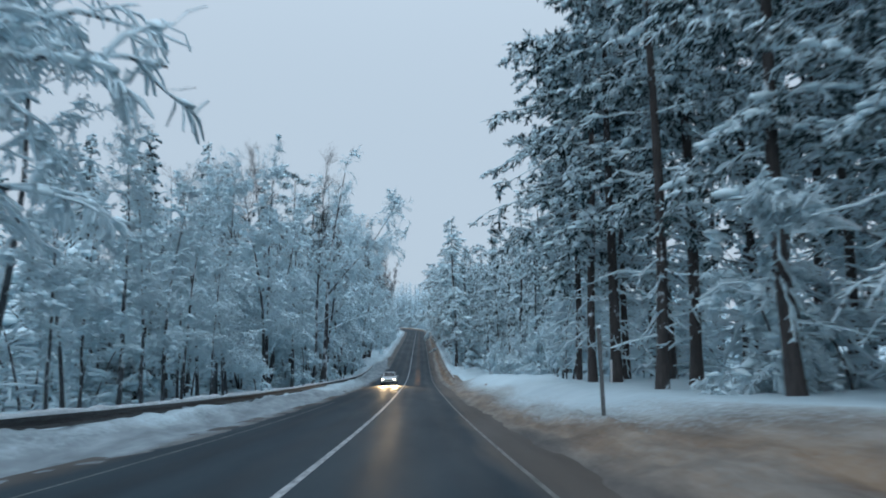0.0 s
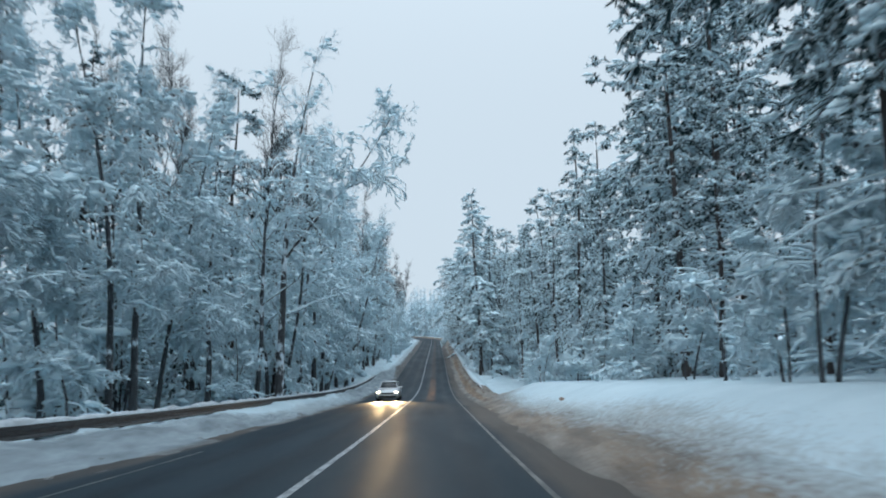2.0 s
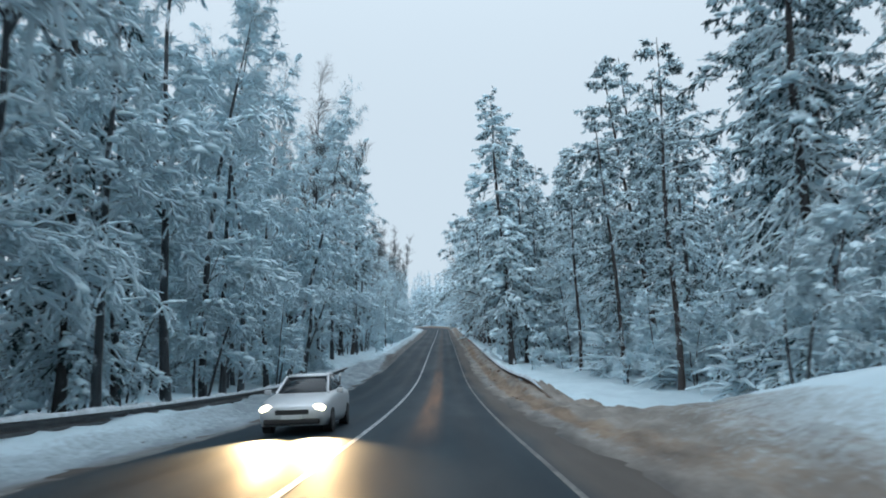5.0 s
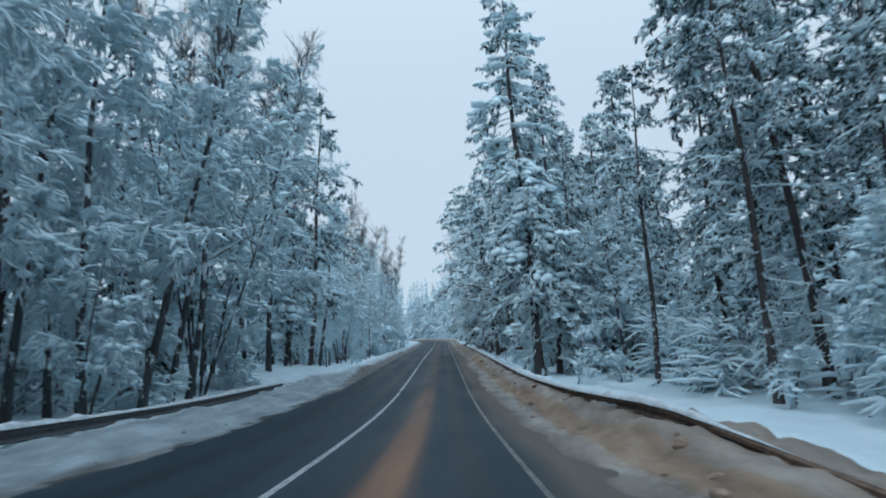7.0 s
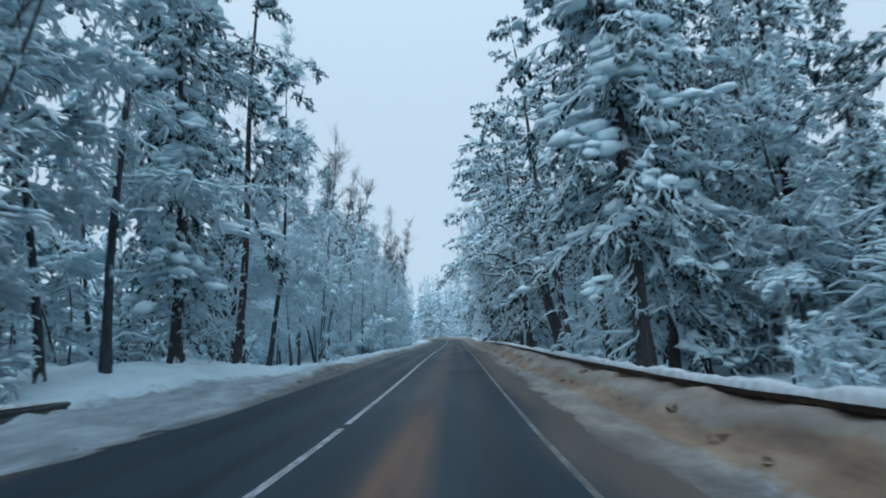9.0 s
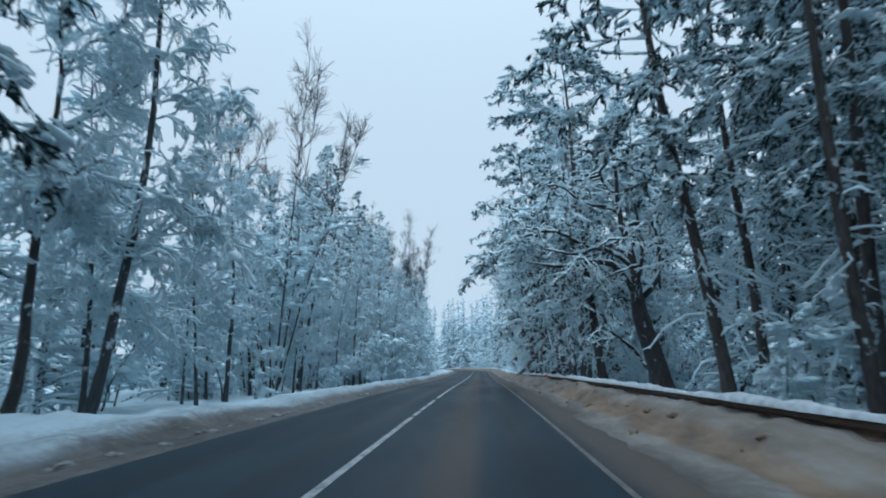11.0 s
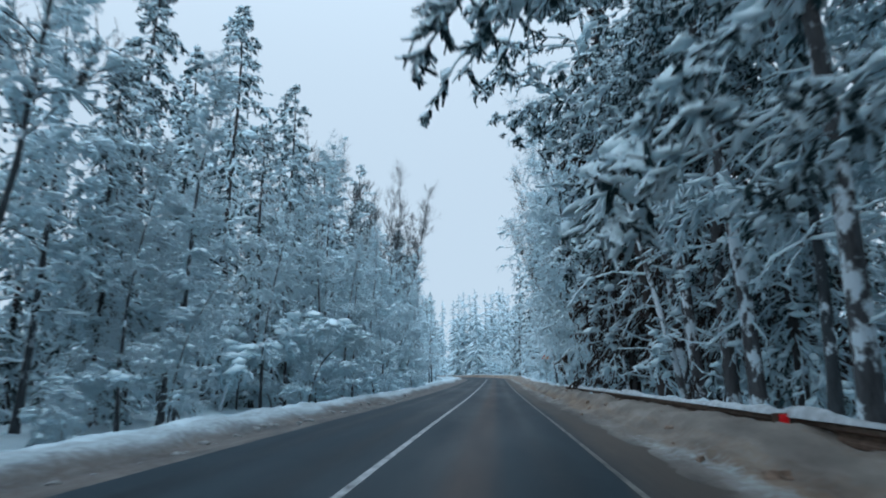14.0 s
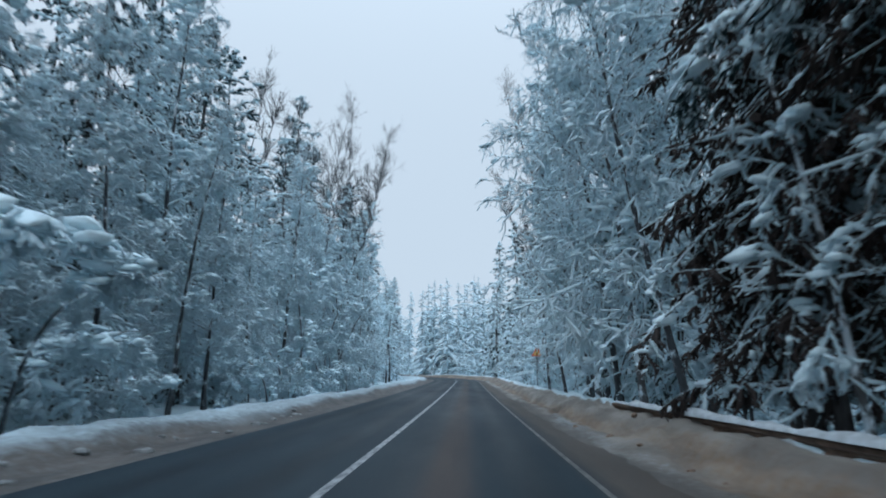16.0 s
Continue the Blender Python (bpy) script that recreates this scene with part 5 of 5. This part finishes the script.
def car(label, m):
    """A silver saloon: front at y = 0, tail at y = 4.4, wheels on z = 0."""
    c = thing("car", label, "car", m)

    def ring(y, half, low, belt, top, top_half):
        pts = [(-half * 0.93, low), (-half, low + 0.18), (-half, belt - 0.12), (-half * 0.95, belt), (-top_half, top), (top_half, top), (half * 0.95, belt), (half, belt - 0.12), (half, low + 0.18), (half * 0.93, low)]
        return [(x, y, z) for x, z in pts]
    rows = [(0.0, 0.72, 0.30, 0.62, 0.66, 0.55), (0.12, 0.82, 0.22, 0.72, 0.76, 0.62), (0.5, 0.87, 0.20, 0.82, 0.88, 0.66), (1.15, 0.88, 0.20, 0.92, 0.99, 0.68),
            (2.0, 0.88, 0.20, 0.95, 1.03, 0.68), (3.3, 0.88, 0.20, 0.97, 1.05, 0.68), (4.0, 0.86, 0.22, 0.97, 1.04, 0.66), (4.3, 0.80, 0.26, 0.92, 0.97, 0.6), (4.4, 0.70, 0.34, 0.80, 0.82, 0.5)]
    body = loft([ring(*r) for r in rows], CAR_PAINT, "body", c)
    cab = [(1.2, 0.72, 0.98, 0.68), (1.95, 0.70, 1.42, 0.56), (2.6, 0.70, 1.48, 0.56), (3.3, 0.70, 1.42, 0.54), (4.05, 0.70, 1.00, 0.62)]
    loft([[(-b, y, 0.95), (-b, y, 0.98), (-t, y, z), (t, y, z), (b, y, 0.98), (b, y, 0.95)] for y, b, z, t in cab], CAR_GLASS, "glasshouse", c, "dark glazed cabin")
    loft([[(-0.57, y, z - 0.02), (-0.54, y, z + 0.02), (0.54, y, z + 0.02), (0.57, y, z - 0.02)] for y, z in ((1.92, 1.43), (2.6, 1.49), (3.32, 1.43))], CAR_PAINT, "roof", c)
    for x in (-1, 1):
        for y0, z0, y1, z1 in ((1.2, 0.98, 1.95, 1.43), (3.3, 1.43, 4.02, 1.02)):
            bm = bmesh.new()
            tube_bm(bm, (x * 0.69, y0, z0), (x * 0.57, y1, z1), 0.04, 0.04, 6)
            part("pillar", bm, CAR_PAINT, c)
        bm = bmesh.new()
        bmesh.ops.create_icosphere(bm, subdivisions=2, radius=0.125, matrix=Matrix.Translation((x * 0.64, 0.10, 0.64)) @ Matrix.Diagonal((1.5, 0.9, 0.85, 1)))
        part("headlamp", bm, LAMP_ON, c, "lit round headlamp")
        bm = bmesh.new()
        box_bm(bm, x * 0.98 - 0.09, x * 0.98 + 0.09, 1.42, 1.54, 0.96, 1.10, 0.03)
        part("door_mirror", bm, CAR_PAINT, c)
        for y in (0.85, 3.5):
            bm = bmesh.new()
            tube_bm(bm, (x * 0.66, y, 0.31), (x * 0.89, y, 0.31), 0.31, 0.31, 20)
            w = part("wheel", bm, TYRE, c)
            bm = bmesh.new()
            tube_bm(bm, (x * 0.88, y, 0.31), (x * 0.905, y, 0.31), 0.2, 0.18, 14)
            part("rim", bm, STEEL, w)
    bm = bmesh.new()
    box_bm(bm, -0.42, 0.42, -0.02, 0.06, 0.50, 0.62, 0.02)
    part("grille", bm, PLASTIC, c)
    bm = bmesh.new()
    box_bm(bm, -0.70, 0.70, -0.04, 0.10, 0.26, 0.40, 0.04)
    part("bumper", bm, PLASTIC, c)
    bm = bmesh.new()
    box_bm(bm, -0.26, 0.26, -0.06, -0.03, 0.39, 0.49, 0.008)
    part("number_plate", bm, WHITE_ENAMEL, c, "white number plate with plain dark bar")
    return c


CAR_Y = 78.0
CAR_Z = float(road_z(CAR_Y)) + 0.03
car("silver saloon car with lit headlamps on the road", pose(-1.85, CAR_Y, CAR_Z, math.degrees(math.atan2(float(road_z(79.2) - road_z(77)), 2.2)), 0, 0))
for x in (-2.49, -1.21):
    beam = new("headlamp_beam", bpy.data.lights.new("headlamp_beam", "SPOT"))
    beam.data.energy, beam.data.color, beam.data.spot_size, beam.data.spot_blend, beam.data.shadow_soft_size = 5200, (1.0, 0.64, 0.29), radians(66), 1.0, 0.2
    beam.matrix_world = look((x, CAR_Y - 0.15, CAR_Z + 0.64), (x + 0.35, CAR_Y - 3.0, float(road_z(CAR_Y - 3.0)) - 0.5))


# ======================= warning sign, reflector =======================
def warning_sign(x, y):
    g = float(ground_z(x, y))
    sg = thing("warning_sign", "triangular warning sign on a steel post in snow", "road sign", pose(x, y, g))
    h = float(road_z(y)) + 3.2 - g
    bm = bmesh.new()
    tube_bm(bm, (0, 0.05, -0.3), (0, 0.05, h + 0.9), 0.035, 0.035, 10)
    part("post", bm, STEEL, sg)

    def tri(r, y0, y1, up):
        bm = bmesh.new()
        pts = [(r * math.sin(a), r * math.cos(a)) for a in (0, 2 * math.pi / 3, -2 * math.pi / 3)]
        f = [bm.verts.new((px, y0, h + up + pz)) for px, pz in pts]
        bk = [bm.verts.new((px, y1, h + up + pz)) for px, pz in pts]
        bm.faces.new(f)
        bm.faces.new(bk[::-1])
        for i in range(3):
            bm.faces.new((f[i], bk[i], bk[(i + 1) % 3], f[(i + 1) % 3]))
        bmesh.ops.recalc_face_normals(bm, faces=bm.faces)
        return bm
    part("border", tri(0.62, 0.0, 0.015, 0.35), SIGN_RED, sg, "red triangular border")
    part("face", tri(0.41, -0.006, 0.0, 0.35), SIGN_YELLOW, sg, "yellow reflective face")
    bm = bmesh.new()
    box_bm(bm, -0.05, 0.05, -0.012, -0.006, h + 0.17, h + 0.53, 0.004)
    part("symbol", bm, SIGN_BLACK, sg)
    return sg


warning_sign(8.25, 250.0)


def reflector(y):
    z = float(road_z(y)) + 0.52
    r = thing("rail_reflector", "red reflector bracket on the guard rail", "reflector", pose(6.16, y, z + 0.14))
    bm = bmesh.new()
    box_bm(bm, -0.07, 0.07, -0.02, 0.02, -0.10, 0.10, 0.01)
    part("lens", bm, RED_GLOW, r, "red lens")
    bm = bmesh.new()
    box_bm(bm, -0.16, 0.09, 0.02, 0.05, -0.12, 0.12, 0.01)
    part("bracket", bm, RUST, r, "rusty bracket")
    return r


reflector(173.2)

OLD_WOOD = mat("grey_weathered_wood", plain((0.13, 0.14, 0.145), 0.85, 0.0, 0.35, 9.0))


def stake(name, label, x, y, height, half, material, lean):
    """A square post standing in the snow, with a small snow cap."""
    st = thing(name, label, "post", pose(x, y, float(ground_z(x, y)), 0, lean, 12))
    bm = bmesh.new()
    box_bm(bm, -half, half, -half, half, -0.4, height, 0.012)
    part("shaft", bm, material, st)
    bm = bmesh.new()
    bmesh.ops.create_icosphere(bm, subdivisions=2, radius=half * 1.5, matrix=Matrix.Translation((0.01, 0, height + half * 0.3)) @ Matrix.Diagonal((1, 1.1, 0.7, 1)))
    part("snow_cap", bm, SNOW, st, "small cap of snow")
    return st


stake("marker_post", "grey weathered wooden marker post in roadside snow", 6.7, 18.2, 2.35, 0.045, OLD_WOOD, -2)
stake("stake", "short white-painted wooden stake beside pine trunks", 10.7, 31.4, 1.05, 0.035, WHITE_ENAMEL, 1)


# ======================= lumps of dirty snow thrown up by the plough =======================
DIRTY = mat("dirty_snow", plain((0.24, 0.18, 0.14), 0.85, 0.0, 0.5, 5.0))
GREYED = mat("greyed_snow", plain((0.25, 0.265, 0.27), 0.85, 0.0, 0.45, 5.0))


def chunk(seed, material, label):
    r = np.random.default_rng(seed)
    v, f = ICO2_V.copy(), ICO2_F
    v = v * (1 + 0.30 * np.sin(v @ r.normal(0, 2.6, 3) + r.uniform(0, 6)) + 0.16 * np.sin(v @ r.normal(0, 6.0, 3)))[:, None]
    ob = new("snow_lump", mesh_from("snow_lump", v * np.array([0.42, 0.8, 0.36]) * 0.24, f, [material], smooth=False))
    return tagged(ob, label, "snow lump", "ploughed snow lumps")


crng = np.random.default_rng(91)
chunks = [chunk(1, DIRTY, "sand-brown lump of snow on the verge"), chunk(2, GREYED, "greyish lump of ploughed snow on the verge"), chunk(3, DIRTY, "sand-brown lump of snow on the verge")]
spots = [(6.9, 52.8, 1.0), (-4.9, 60.0, 1.0), (5.8, 93.5, 1.0)]
spots += [(float(crng.uniform(4.7, 6.0)), float(y + crng.uniform(-1.5, 1.5)), float(crng.uniform(0.15, 1.0) ** 1.6)) for y in np.arange(88, 206, 1.5)]
spots += [(-float(crng.uniform(4.5, 5.1)), float(y + crng.uniform(-1.5, 1.5)), float(crng.uniform(0.2, 0.55))) for y in np.arange(24, 130, 4.3)]
spots += [(-float(crng.uniform(4.15, 4.75)), float(y + crng.uniform(-1.2, 1.2)), float(crng.uniform(0.25, 1.1))) for y in np.arange(134, 212, 0.9)]
for j, (x, y, k) in enumerate(spots):
    m = Matrix.Translation((x, y, float(max(ground_z(x, y), road_z(y) + 0.03 - 0.012 * abs(x))) + 0.01 * k)) @ pose(0, 0, 0, 0, 0, j * 47.0)
    source = chunks[j % 2 * 2 if x > 0 else 1]
    if j < 3:
        chunks[j].matrix_basis = m
    else:
        copy_thing(source, m @ Matrix.Diagonal((k, k, k, 1)))
